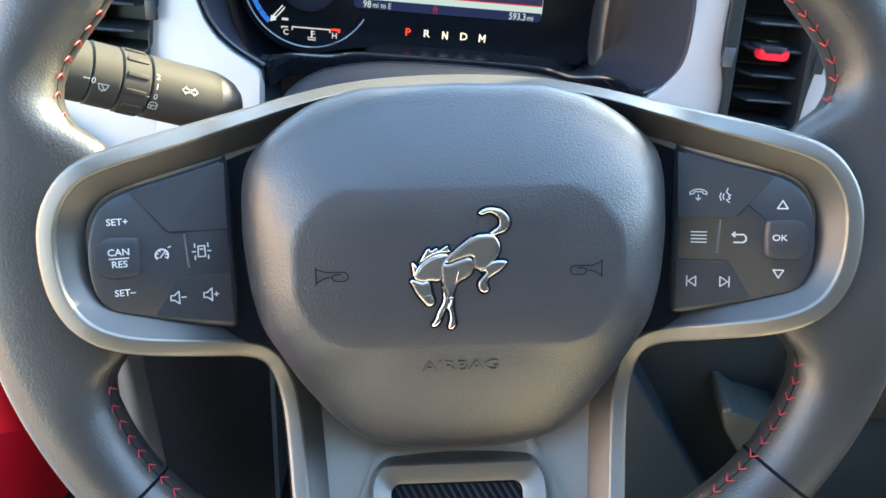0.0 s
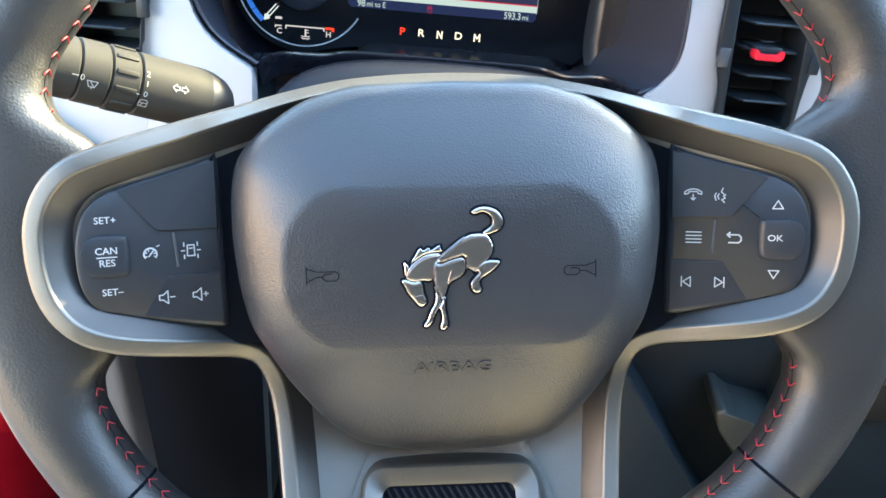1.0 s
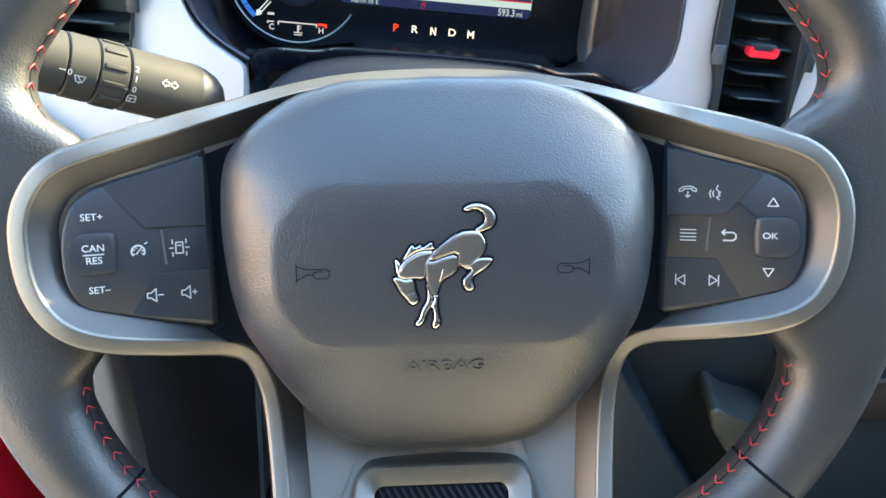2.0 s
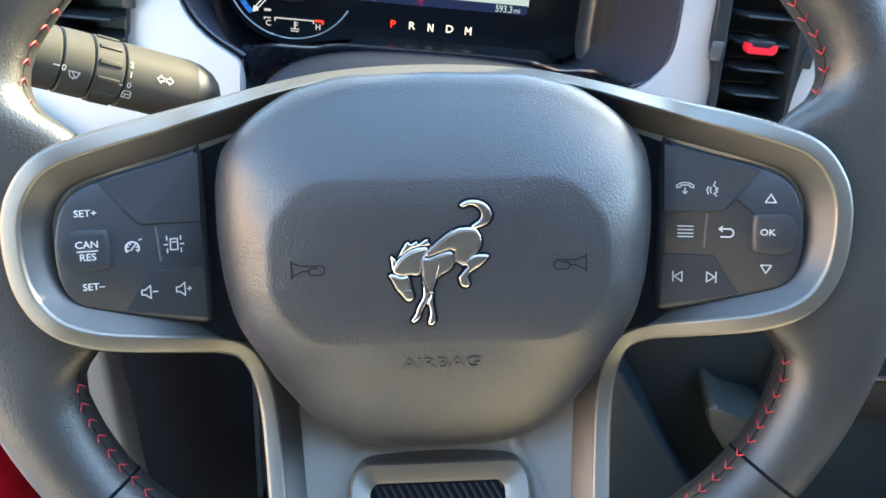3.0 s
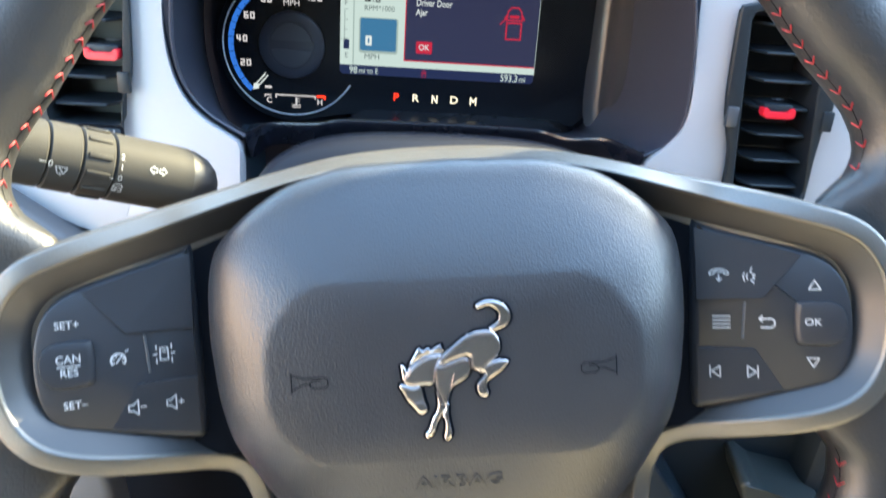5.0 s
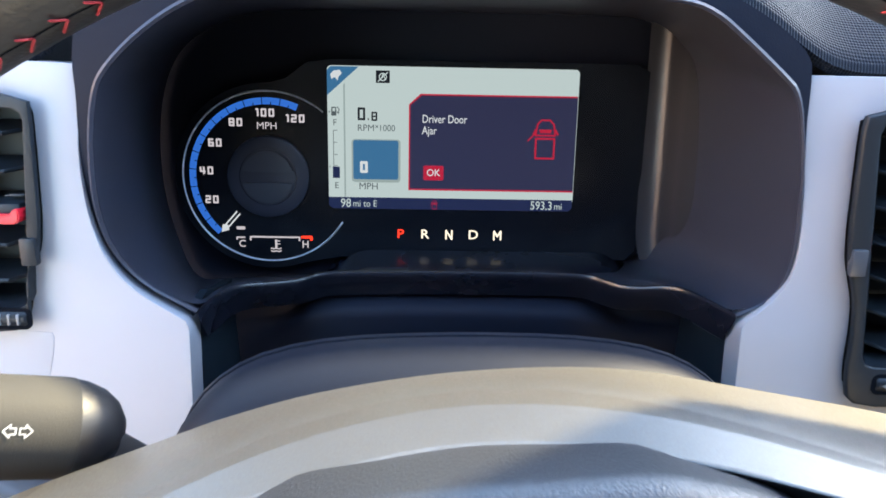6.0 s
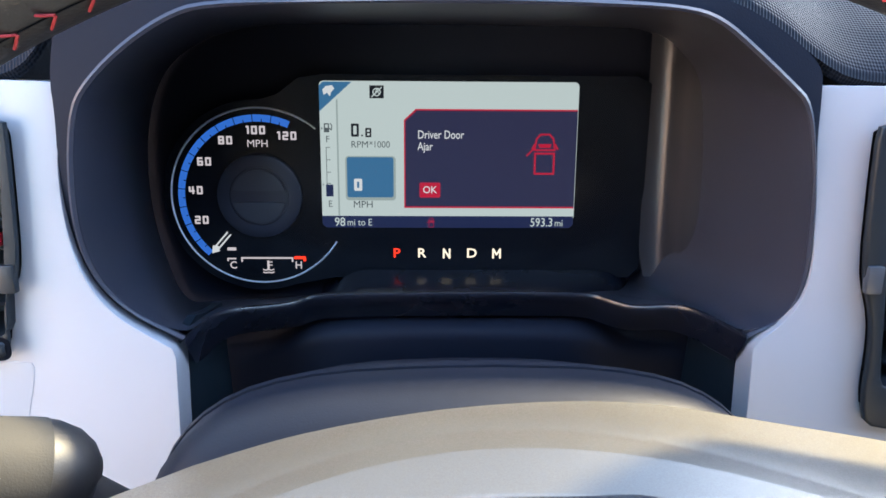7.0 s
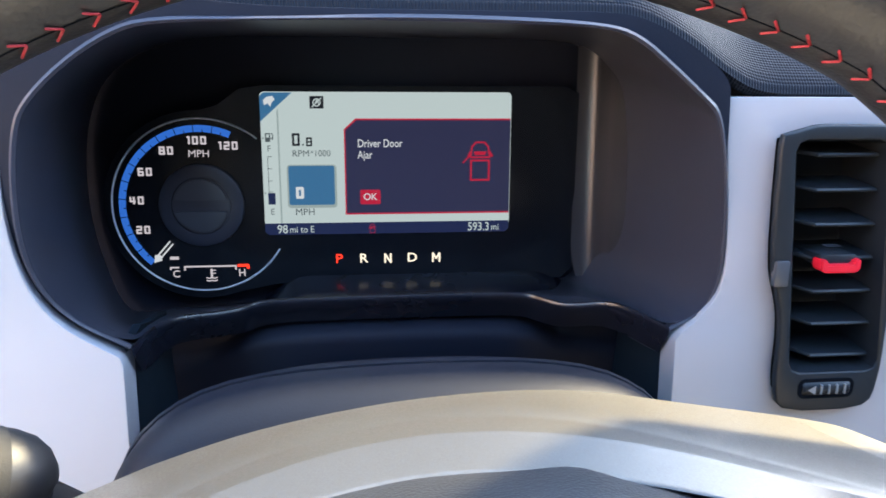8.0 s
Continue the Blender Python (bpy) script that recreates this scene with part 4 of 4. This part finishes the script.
    # dark cord under the stitches
    for d0, d1 in ((15, 165), (-157, -23)):
        rows_ = []
        for d in np.arange(d0, d1 + 0.1, 1.0):
            ang = radians(d)
            inn, th = rim_section(ang)
            line = []
            for t in [radians(stitch_at(d) + a) for a in (-1.6, -0.8, 0.0)]:
                r = RC + inn * math.cos(t)
                lift = 0.12 if abs(math.degrees(t) - stitch_at(d) + 0.8) < 0.1 else 0.02
                line.append(((r - lift) * math.cos(ang), CY + (r - lift) * math.sin(ang), RZ + 15.5 * math.sin(t) + lift))
            rows_.append(line)
        part("seam_cord", loft(rows_, closed=False), GAP, rim, "dark cord under the stitches")

    # silver spoke frame
    half = [(0, 69.5), (28, 68), (53, 63.5), (88, 51.5), (119, 41.5), (134, 36), (143, 28), (149.5, 15), (149.8, -2), (146.5, -17), (138, -28.5), (124, -35.5), (100, -40.5), (80, -45.5),
            (75.5, -54), (72.5, -66), (70, -90), (67, -118), (65, -150), (0, -150)]
    out = even(chaikin(mirrored(half), 2), 300)
    def ring(dist, drop, lean=0.0, spread=0.0):
        pts = inset(out, dist) if dist else out
        return [(p.x, p.y + spread * crown(q.x, q.y), dish(q.x, q.y) + drop + lean * crown(q.x, q.y)) for p, q in zip(pts, out)]
    def back(z_to, rise):
        pts = []
        for q in out:
            k = min(1.0, max(0.0, (q.y - 14) / 26))
            k = k * k * (3 - 2 * k)
            z0 = dish(q.x, q.y) - 19
            z = z0 + (min(z_to, z0) - z0) * k
            pts.append((q.x, q.y + rise * (z0 + 19 - z) * k, z))
        return pts
    loops = [back(-88, 0.05), back(-84, 0.085), ring(0, -3.2, 0, 0.3), ring(0.4, -1.6, 0.8), ring(0.8, -0.7, 3.2), ring(1.65, -0.3, 14.8), ring(1.85, -0.25, 15.6), ring(2.15, -0.22, 16.4), ring(6.2, 0, 32.0), ring(6.6, -0.05, 33.4), ring(7.0, -0.3, 34.0), ring(7.4, -0.8, 33.6), ring(7.7, -1.4, 32.5)]
    frame_part = part("spoke_frame", loft(loops), SATIN, w, "satin silver spoke frame")
    def joint(dist, drop):
        return [(p.x, p.y, dish(q.x, q.y) + drop - 14 * min(1.0, max(0.0, (q.y - 22) / 12))) for p, q in zip(inset(out, dist), out)]
    part("frame_joint", loft([joint(-0.9, -4.6), joint(-0.2, -3.4), joint(0.3, -3.3)]), GAP, frame_part, "dark joint round the silver frame")
    part("inner_slope", loft([ring(7.6, -1.2, 32.8), ring(8.1, -1.7, 31.6), ring(13.8, -7.4, 24), ring(14.6, -8.8, 24)]), SATIN_DARK, frame_part, "grey slope inside the silver frame")
    # sunk web behind the switches and under the airbag cover
    inner = inset(out, 13.6)
    loops = []
    for k in (1.0, 0.75, 0.5, 0.25):
        loops.append([(p.x * k, -12 + (p.y + 12) * k, (dish(q.x, q.y) - 8.2 + 22 * crown(q.x, q.y)) * k + (-72) * (1 - k)) for p, q in zip(inner, out)])
    part("web", loft(loops, cap_last=True), SATIN, w, "satin silver web under the switches")

    # airbag cover
    hub_half = [(0, 60.5), (34, 59.5), (52, 54.5), (66, 45.5), (77, 34.5), (79.4, 22), (79.7, 5), (78, -14), (74.5, -29), (61.5, -50), (48.5, -66), (37, -75), (20, -79), (0, -80)]
    face_half = [(0, 24), (40, 24), (48, 20), (56.5, 10), (58.3, 2), (58.3, -14), (54, -23), (46, -31), (40, -33), (0, -33)]

    def polar(half_line, n=144, cy=-6.0, smooth=2):
        pts = mirrored(half_line)
        res = []
        for i in range(n):
            ang = 2 * math.pi * i / n
            d = Vector((math.cos(ang), math.sin(ang)))
            best = 0.0
            for a, b in zip(pts, pts[1:] + pts[:1]):
                a2, e = a - Vector((0, cy)), b - a
                den = d.x * -e.y + d.y * e.x
                if abs(den) < 1e-9:
                    continue
                t = (a2.x * -e.y + a2.y * e.x) / den
                s = (d.x * a2.y - d.y * a2.x) / den
                if -1e-6 <= s <= 1 + 1e-6 and t > best:
                    best = t
            res.append(best)
        for _ in range(smooth):
            res = [(res[i - 1] + 2 * res[i] + res[(i + 1) % n]) / 4 for i in range(n)]
        return [Vector((r * math.cos(2 * math.pi * i / n), cy + r * math.sin(2 * math.pi * i / n))) for i, r in enumerate(res)]
    ho, fa = polar(hub_half, smooth=2), polar(face_half, smooth=1)
    cen = Vector((0, -6))

    def between(k, grow=1.0):
        return [cen + ((a.lerp(b, k)) - cen) * grow for a, b in zip(ho, fa)]
    def shoulder(pts, z):
        """Side loop of the cover; its upper part runs back to the crown of the frame."""
        out_ = []
        for p, q in zip(pts, ho):
            k = min(1.0, max(0.0, (q.y - 18) / 30))
            k = k * k * (3 - 2 * k)
            out_.append((p.x * (1 - k) + q.x * k, p.y * (1 - k) + (q.y + min(2.2, (-5 - z) * 0.085)) * k, z * (1 - k) + max(z, -42) * k))
        return out_
    loops = [shoulder(between(0, g), z) for g, z in ((0.90, -66), (0.95, -40), (0.965, -26), (0.99, -10))]
    loops += [[(p.x, p.y, z) for p in pts] for pts, z in (
        (between(0, 1.0), -5), (between(0.06), -0.8), (between(0.18), 3.7),
        (between(0.4), 9.1), (between(0.7), 13.55), (between(0.94), 16.15), (between(1.0), 16.6), (between(1.0, 0.965), 16.85), (between(1.0, 0.6), 17.25), (between(1.0, 0.25), 17.4))]
    cover = part("airbag_cover", loft(loops, cap_last=True), PAD, w, "grained black airbag cover")
    lettering("AIRBAG", 4.0, PAD, cover, 0, -40.5, 15.35, "raised_lettering", wide=1.4, bold=0.0, depth=0.25,
              turn=Matrix.Rotation(radians(13.5), 4, "X"))
    for sx in (-1, 1):
        hb = stroke([(sx * 50, -3), (sx * 50, -9)], 0.34, 17.5)
        stroke([(sx * 50, -3.6), (sx * 46.5, -4.8), (sx * 40, -4.8)], 0.3, 17.5, hb)
        stroke([(sx * 50, -8.4), (sx * 46.5, -6.6), (sx * 44.5, -6.6)], 0.3, 17.5, hb)
        stroke([(sx * x, y) for x, y in ((40, -4.8), (39, -5.6), (39, -7.2), (40, -8), (43.4, -8), (44.4, -7.2), (44.4, -6.2), (43.4, -5.6), (41.4, -5.6))], 0.3, 17.5, hb)
        part("horn_mark", hb, GAP, cover)

    # chrome emblem: bevelled plates that meet in ridges, on a black border
    emblem, border = bmesh.new(), bmesh.new()

    def plate(pts, height, slope):
        line = chaikin([Vector(p) for p in pts], 1)
        if sum(a.x * b.y - b.x * a.y for a, b in zip(line, line[1:] + line[:1])) < 0:
            line = line[::-1]
        fill(inset(line, -0.8), (), 17.7, 0.8, border)
        loft([[(p.x, p.y, 17.6 + height * k) for p in (inset(line, d * slope) if d else line)] for d, k in ((0, 0.0), (0, 0.72), (0.1, 0.82), (0.45, 0.92), (0.9, 1.0))], bm=emblem)
        fill(inset(line, 0.9 * slope), (), 17.6 + height, 0.0, emblem)

    def ridge(width, height, pts):
        line = chaikin([Vector(p) for p in pts], 2, closed=False)
        rows_ = []
        for k, p in enumerate(line):
            t = (line[min(k + 1, len(line) - 1)] - line[max(k - 1, 0)]).normalized()
            n = Vector((-t.y, t.x)) * width / 2
            top = height if 0 < k < len(line) - 1 else -0.4
            rows_.append([(p.x - n.x, p.y - n.y, 18.2), (p.x, p.y, 18.75 + top), (p.x + n.x, p.y + n.y, 18.2)])
        loft(rows_, closed=False, bm=emblem)
    # tail
    plate(((6.5, 14.7), (8.9, 16.2), (12, 16.5), (15.3, 15.4), (17.2, 13.2), (17.8, 10.7), (16.6, 8.5), (14, 7.4), (11.7, 6.7), (10.5, 7.7), (12.9, 9), (14.1, 10.4), (14.1, 12.3), (12.9, 13.9), (10.6, 15), (8, 13.9)), 1.1, 0.9)
    # back
    plate(((-5.6, -2.1), (-2.6, 1), (5, 6.9), (10.9, 7.3), (12.6, 6.3), (14, 3.5), (13.9, 0.7), (12.3, -1.6), (9.5, -3.8), (8.5, -5.1), (6.2, -5.1), (5, -3.4), (4.7, 0.2), (0.3, -0.9), (-3.6, -2.4)), 1.35, 1.5)
    # underside
    plate(((-5.8, -2.7), (-3.7, -3), (0.3, -1.5), (4.1, -0.6), (4.6, -3.6), (4.4, -6), (2.4, -7.7), (-0.2, -8.9), (-1.6, -10.4), (-2.5, -13.4), (-3.5, -15.8), (-4.7, -13.4), (-6.2, -9.3), (-6.1, -6.7), (-6.5, -4.9)), 1.2, 1.3)
    # rear limb
    plate(((8.7, -3.9), (11.9, -2), (16.7, -2.2), (16.1, -3.5), (13.9, -5.7), (11.3, -7.2), (9.5, -8.6), (9.4, -10.6), (10.2, -12.6), (8.2, -13.5), (6.6, -12.1), (6.3, -9.7), (7.5, -8.3), (9.9, -5.6), (6.3, -5.7)), 1.1, 0.8)
    # neck
    plate(((-15.6, -8.2), (-15.9, -6.4), (-14.5, -3.7), (-11.9, -1.3), (-8.3, 0.7), (-3.4, 0.8), (-5.8, -2.1), (-6.7, -4.9), (-6.3, -6.7), (-7.3, -8.9), (-10.3, -8.4), (-12.7, -8.9)), 1.25, 1.3)
    # head
    plate(((-17.6, -8.4), (-16.2, -8), (-13.1, -9.3), (-11.1, -8.5), (-10.3, -10.2), (-10, -13), (-8.9, -16), (-9.9, -17.4), (-11.5, -17.6), (-13.4, -15.1), (-15.1, -13.2), (-16.3, -10.6)), 1.3, 1)
    # ear
    plate(((-16.8, -1.6), (-15.1, -3.2), (-14.9, -5), (-16.2, -7.2), (-16.3, -4.6)), 1, 0.4)
    # crest
    plate(((-14.7, -3.3), (-12.8, -0.1), (-10.8, 3.2), (-10, 1.6), (-7.6, 3.1), (-7.5, 1.5), (-3.9, 4), (-3.9, 2), (-2.8, 1.4), (-8.5, 1.1), (-12.1, -0.9)), 0.9, 0.5)
    # front limbs
    plate(((-6.2, -9.7), (-4.9, -13.6), (-3.7, -16), (-5, -18.4), (-6.4, -20.6), (-7.3, -23.6), (-9.3, -25.2), (-10.3, -24.5), (-8.7, -22.5), (-7.8, -19.5), (-5.9, -16.5), (-5.7, -14.1)), 1.1, 0.6)
    plate(((-3.5, -16), (-2.5, -13.8), (-2.8, -17.9), (-2.3, -21.5), (-1.7, -24.4), (-3, -26.2), (-4.6, -25.7), (-3.5, -22.3), (-4, -19), (-4.8, -18.6)), 1.15, 0.6)
    # ridges between the plates
    ridge(1.2, 0.2, ((-14.8, -6), (-12.6, -2.8), (-8.6, -0.7), (-4.2, 0.2)))
    ridge(1.0, 0.2, ((-6.2, -4), (-4.6, -0.9), (-0.4, 2.4), (4.6, 6.2)))
    ridge(0.8, 0.2, ((5.2, -4.8), (4.9, -2), (5.2, 1.2)))
    ridge(0.9, 0.4, ((-6.8, -8.2), (-6.6, -6), (-6.2, -4)))
    ridge(0.8, 0.3, ((-1.6, -10), (-1.0, -7.6), (-0.4, -5.4)))
    ridge(0.8, 0.3, ((-13, -14.2), (-11.4, -13.6), (-10.2, -13.8)))
    ridge(0.6, 0.2, ((-3.4, -15.8), (-5.4, -12), (-6.2, -8.6)))
    part("emblem", emblem, EMBLEM, cover, "chrome emblem", smooth=False)
    part("emblem_border", border, GAP, cover, "black border round the emblem", smooth=False)

    # switch panels
    def panel_z(u):
        return 1 - 13 * (122 - abs(u)) / 32

    for sx in (-1, 1):
        tilt = Matrix.Rotation(-sx * math.atan2(13, 32), 4, "Y")
        side = [(86.5, 37.5), (88, 35), (101, 30.5), (121, 24.5), (130, 18), (133.5, 5), (133, -10), (129, -19), (121, -22.5), (88, -31), (85, -30)]
        o = even(chaikin([Vector((sx * x, y)) for x, y in side], 2), 80)
        if sx > 0:
            o = o[::-1]
        loops = []
        for d, z in ((0.0, -9), (0.0, -1.8), (0.5, -0.7), (1.6, 0.0)):
            loops.append([(p.x, p.y, panel_z(p.x) + z) for p in (inset(o, d) if d else o)])
        pan = part("switch_panel", loft(loops, cap_last=True), SWITCH, w, "dark switch panel with white symbols")
        liner = [(sx * a, b, panel_z(a) - 2.6) for a, b in ((64, 47), (90, 40.5), (90, -32), (83, -38), (64, -41))]
        part("gap_liner", loft([liner, [(a, b, c - 9) for a, b, c in liner]], True, True), GAP, w, smooth=False)
        # sunk and raised keys
        def key(name, pts, lift, mat=SWITCH, r=2, soft=0.7):
            q = even(chaikin([Vector((sx * x, y)) for x, y in pts], r), 40)
            area = sum(a.x * b.y - b.x * a.y for a, b in zip(q, q[1:] + q[:1]))
            if area < 0:
                q = q[::-1]
            lo = [[(p.x, p.y, panel_z(p.x) + z) for p in (inset(q, d) if d else q)] for d, z in ((0, 0.02), (soft * 0.4, lift * 0.7), (soft * 1.6, lift))]
            return part(name, loft(lo, cap_last=True), mat, pan)
        key("key", [(131, 8), (117.5, 8), (116, 6.5), (116, -6), (117.5, -7.5), (131, -7.5)], 1.25, soft=1.1)
        key("divider", [(102.2, 7.4), (101.5, 7.4), (100.6, -5.4), (101.3, -5.4)], 0.9, SWITCH_EDGE, r=0, soft=0.2)

        def facet(pts):
            """A flat key whose corners are lifted by different amounts off the panel."""
            base = [(sx * x, y, panel_z(x)) for x, y, _ in pts]
            tops = [(sx * x, y, panel_z(x) + h) for x, y, h in pts]
            bm = loft([base, tops], False, True)
            bmesh.ops.bevel(bm, geom=[e for e in bm.edges if len(e.link_faces) == 2], offset=0.18 * MM, segments=1, affect="EDGES", clamp_overlap=True)
            part("key", bm, SWITCH, pan, smooth=False)
        facet([(87, 33.6, 0.15), (118.8, 23.4, 0.15), (106.6, 8.6, 1.5), (87, 8.2, 1.2)])
        facet([(87, -28.6, 0.1), (87, -8.6, 0.55), (104.6, -8.8, 0.55), (113, -22.8, 0.1)])

        def put(u, v, lift=1.3):
            return Matrix.Translation((u * MM, v * MM, (panel_z(u) + lift) * MM)) @ tilt

        def icon(name, u, v, lines, width=0.55, closed=False, extra=None):
            bm = bmesh.new()
            for ln in lines:
                stroke(ln, width, 0, bm)
            if extra:
                extra(bm)
            part(name, bm, PRINT, pan, at=put(u, v))

        def word(text, u, v, size, wide=1.0):
            o_ = lettering(text, size, PRINT, pan, 0, 0, 0, "key_lettering", wide=wide, bold=0.03)
            o_.matrix_basis = put(u, v) @ o_.matrix_basis
        if sx < 0:
            word("SET+", -122.5, 13.2, 2.4)
            word("CAN", -122.8, 2.2, 2.45)
            word("RES", -122.8, -2.2, 2.45)
            icon("key_line", -122.8, 0, [[(-3.3, 0), (3.3, 0)]], 0.4)
            word("SET–", -121.8, -12.8, 2.4)
            icon("speed_icon", -109.3, 0.3, [[(1.2, 1.2), (-0.6, -1.1)], [(2.3, 2.5), (3.2, 2.9)], [(-1.9, 0.6), (-1.2, 0.3)], [(-0.9, 1.7), (-0.5, 1.0)], [(1.9, 0.2), (1.2, 0.0)], [(-1.9, -1.4), (-1.2, -1.0)], [(1.9, -1.4), (1.2, -1.0)]], 0.42, extra=lambda bm: ring_arc(0, -0.2, 1.9, 2.5, -40, 220, 0, 20, bm))
            icon("lane_icon", -96.2, 0.5, [[(-1.2, 2), (1.2, 2), (1.3, -2), (-1.3, -2), (-1.2, 2)], [(-2.4, 3), (-2.4, 1.6)], [(2.4, 3), (2.4, 1.6)], [(-2.4, -1.6), (-2.4, -3)],
                                          [(2.4, -1.6), (2.4, -3)], [(-3.4, 0), (-2.2, 0)], [(3.4, 0), (2.2, 0)], [(-0.6, 0.8), (0.6, 0.8)]], 0.45)
            for u, plus in ((-105.0, False), (-94.0, True)):
                v = -16.4
                lines = [[(-2.6, -0.9), (-2.6, 0.9), (-1.4, 0.9), (0.4, 2.4), (0.4, -2.4), (-1.4, -0.9), (-2.6, -0.9)], [(1.2, 0), (2.8, 0)]]
                if plus:
                    lines.append([(2.0, 0.8), (2.0, -0.8)])
                icon("volume_icon", u, v, lines, 0.42)
        else:
            icon("phone_icon", 93.9, 17.2, [[(0, -0.2), (0, -2.2)], [(-0.8, -1.5), (0, -2.3), (0.8, -1.5)], [(-3, -0.2), (-3.1, 0.7), (-1.8, 1.6), (0, 1.9), (1.8, 1.6), (3.1, 0.7), (3, -0.2)],
                                            [(-3, -0.1), (-1.7, 0.2), (-1.5, 0.9), (1.5, 0.9), (1.7, 0.2), (3, -0.1)]], 0.42)
            icon("voice_icon", 103.2, 16.4, [[(0.6, 3), (0, 1.6), (0.8, 0.8), (1.6, 0.4), (0.8, 0), (1.4, -0.8), (0.2, -1.4), (1.2, -2.4)], [(-0.8, 0.9), (-1.2, 0), (-0.8, -1.2)], [(-1.8, 1.2), (-2.3, 0), (-1.8, -1.6)]], 0.42)
            icon("up_icon", 121.5, 13.1, [[(-1.8, -1.3), (1.8, -1.3), (0, 1.7), (-1.8, -1.3)]], 0.4)
            icon("down_icon", 120.9, -12.7, [[(-1.8, 1.3), (1.8, 1.3), (0, -1.7), (-1.8, 1.3)]], 0.4)
            icon("menu_icon", 94.4, 0.6, [[(-2.8, k), (2.8, k)] for k in (2, 0.65, -0.7, -2)], 0.42)
            icon("back_icon", 107.8, 0.6, [[(-2.4, 1.2), (1.6, 1.2), (2.5, 0.4), (2.5, -1.0), (1.6, -1.8), (-1.8, -1.8)], [(-2.4, 1.2), (-1.4, 2.1)], [(-2.4, 1.2), (-1.4, 0.3)]], 0.55)
            word("OK", 121.0, 0.7, 2.3, 1.1)
            icon("previous_icon", 92.2, -16.8, [[(-1.7, 2), (-1.7, -2)], [(-1.2, 0), (1.6, 1.9), (1.6, -1.9), (-1.2, 0)]], 0.42)
            icon("next_icon", 103.4, -16.6, [[(1.7, 2), (1.7, -2)], [(1.2, 0), (-1.6, 1.9), (-1.6, -1.9), (1.2, 0)]], 0.42)

    # lower spoke: raised silver surround with a ribbed insert
    def tilt_of(y):
        return 0.6 * max(0.0, -96 - y)
    sur = rounded_box(-36.5, 36.5, -170, -93, 9, 6)
    ins = rounded_box(-28.5, 26.5, -166, -101.5, 4, 6)
    loops = [[(p.x, p.y, z + tilt_of(p.y)) for p in line] for line, z in ((sur, -36), (sur, -22.5), (inset(sur, 1), -21.2), ([a.lerp(b, 0.75) for a, b in zip(sur, ins)], -22.5), (ins, -24), (ins, -25.6))]
    sp = part("lower_surround", loft(loops), SATIN, w, "silver surround on the lower spoke")
    part("insert", loft([[(p.x, p.y, -25.5 + tilt_of(p.y)) for p in ins]], cap_last=True), GAP, sp, "ribbed black insert")
    for k in range(26):
        x0 = -46 + k * 3.2
        t0, t1 = max(0.0, (-27.5 - x0) / 24), min(1.0, (25.8 - x0) / 24)
        if t1 > t0:
            a, b = Vector((x0, -102.6)), Vector((x0 + 24, -141))
            p, q = a.lerp(b, t0), a.lerp(b, t1)
            part("insert_rib", loft([[(e.x - 0.6, e.y, -25.3 + tilt_of(e.y)), (e.x, e.y, -24.7 + tilt_of(e.y)), (e.x + 0.6, e.y, -25.3 + tilt_of(e.y))] for e in (p, q)], closed=False), RIB, sp)
    return w


def column():
    """Shroud behind the wheel, along the steering axis."""
    m = pose(0, 0, 1.0, 67)
    sh = thing("column_shroud", "dark plastic steering column shroud", "column shroud", m)
    arch = [(-92, -70), (-97, 0), (-95, 40), (-84, 64), (-56, 77), (0, 80), (54, 78), (80, 66), (91, 44), (94, 0), (90, -70), (40, -85), (-40, -85)]
    line = chaikin([Vector(q) for q in arch], 2)
    def rings(spec):
        return [[(p.x * k, p.y * k + dv, z) for p in line] for z, k, dv in spec]
    part("front_collar", loft(rings(((-76, 0.5, -6), (-77, 0.74, -4), (-79.5, 0.84, -2), (-85, 0.91, -0.5), (-96, 0.962, 0), (-112, 0.985, 0), (-114, 0.978, 0))), cap_first=True), SHROUD, sh, "rounded front collar of the shroud")
    part("upper_shell", loft(rings(((-113.5, 0.96, 0), (-113.5, 0.992, 0), (-116, 1.0, 0), (-200, 1.0, -6), (-300, 0.95, -14)))), SHROUD, sh)


def car_side():
    """Open door aperture on the driver's side: red painted sill and pillar foot."""
    d = thing("door_aperture", "glossy red painted body side by the open driver door", "car body")
    prof = [(-380, 450), (-385, 520), (-400, 560), (-440, 575), (-520, 560), (-540, 480), (-540, 300)]
    bm = loft([[(x, y, z) for x, z in chaikin([Vector(p) for p in prof], 2, closed=False)] for y in (120, 220, 300, 480)], closed=False)
    part("sill", bm, PAINT, d, "red painted door sill")
    post = [(-400, 420), (-395, 330), (-420, 300), (-520, 300), (-540, 340), (-540, 480)]
    bm = loft([[(x - (z - 560) * 0.02, y, z) for x, y in chaikin([Vector(p) for p in post], 1, closed=False)] for z in (430, 700, 1000)], closed=False)
    part("pillar_foot", bm, PAINT, d, "red painted door pillar")


cabin()
dashboard()
binnacle()
vent(VENT_X, 1)
vent(VENT_LEFT, -1)
cluster()
column()
stalk()
steering_wheel()
car_side()
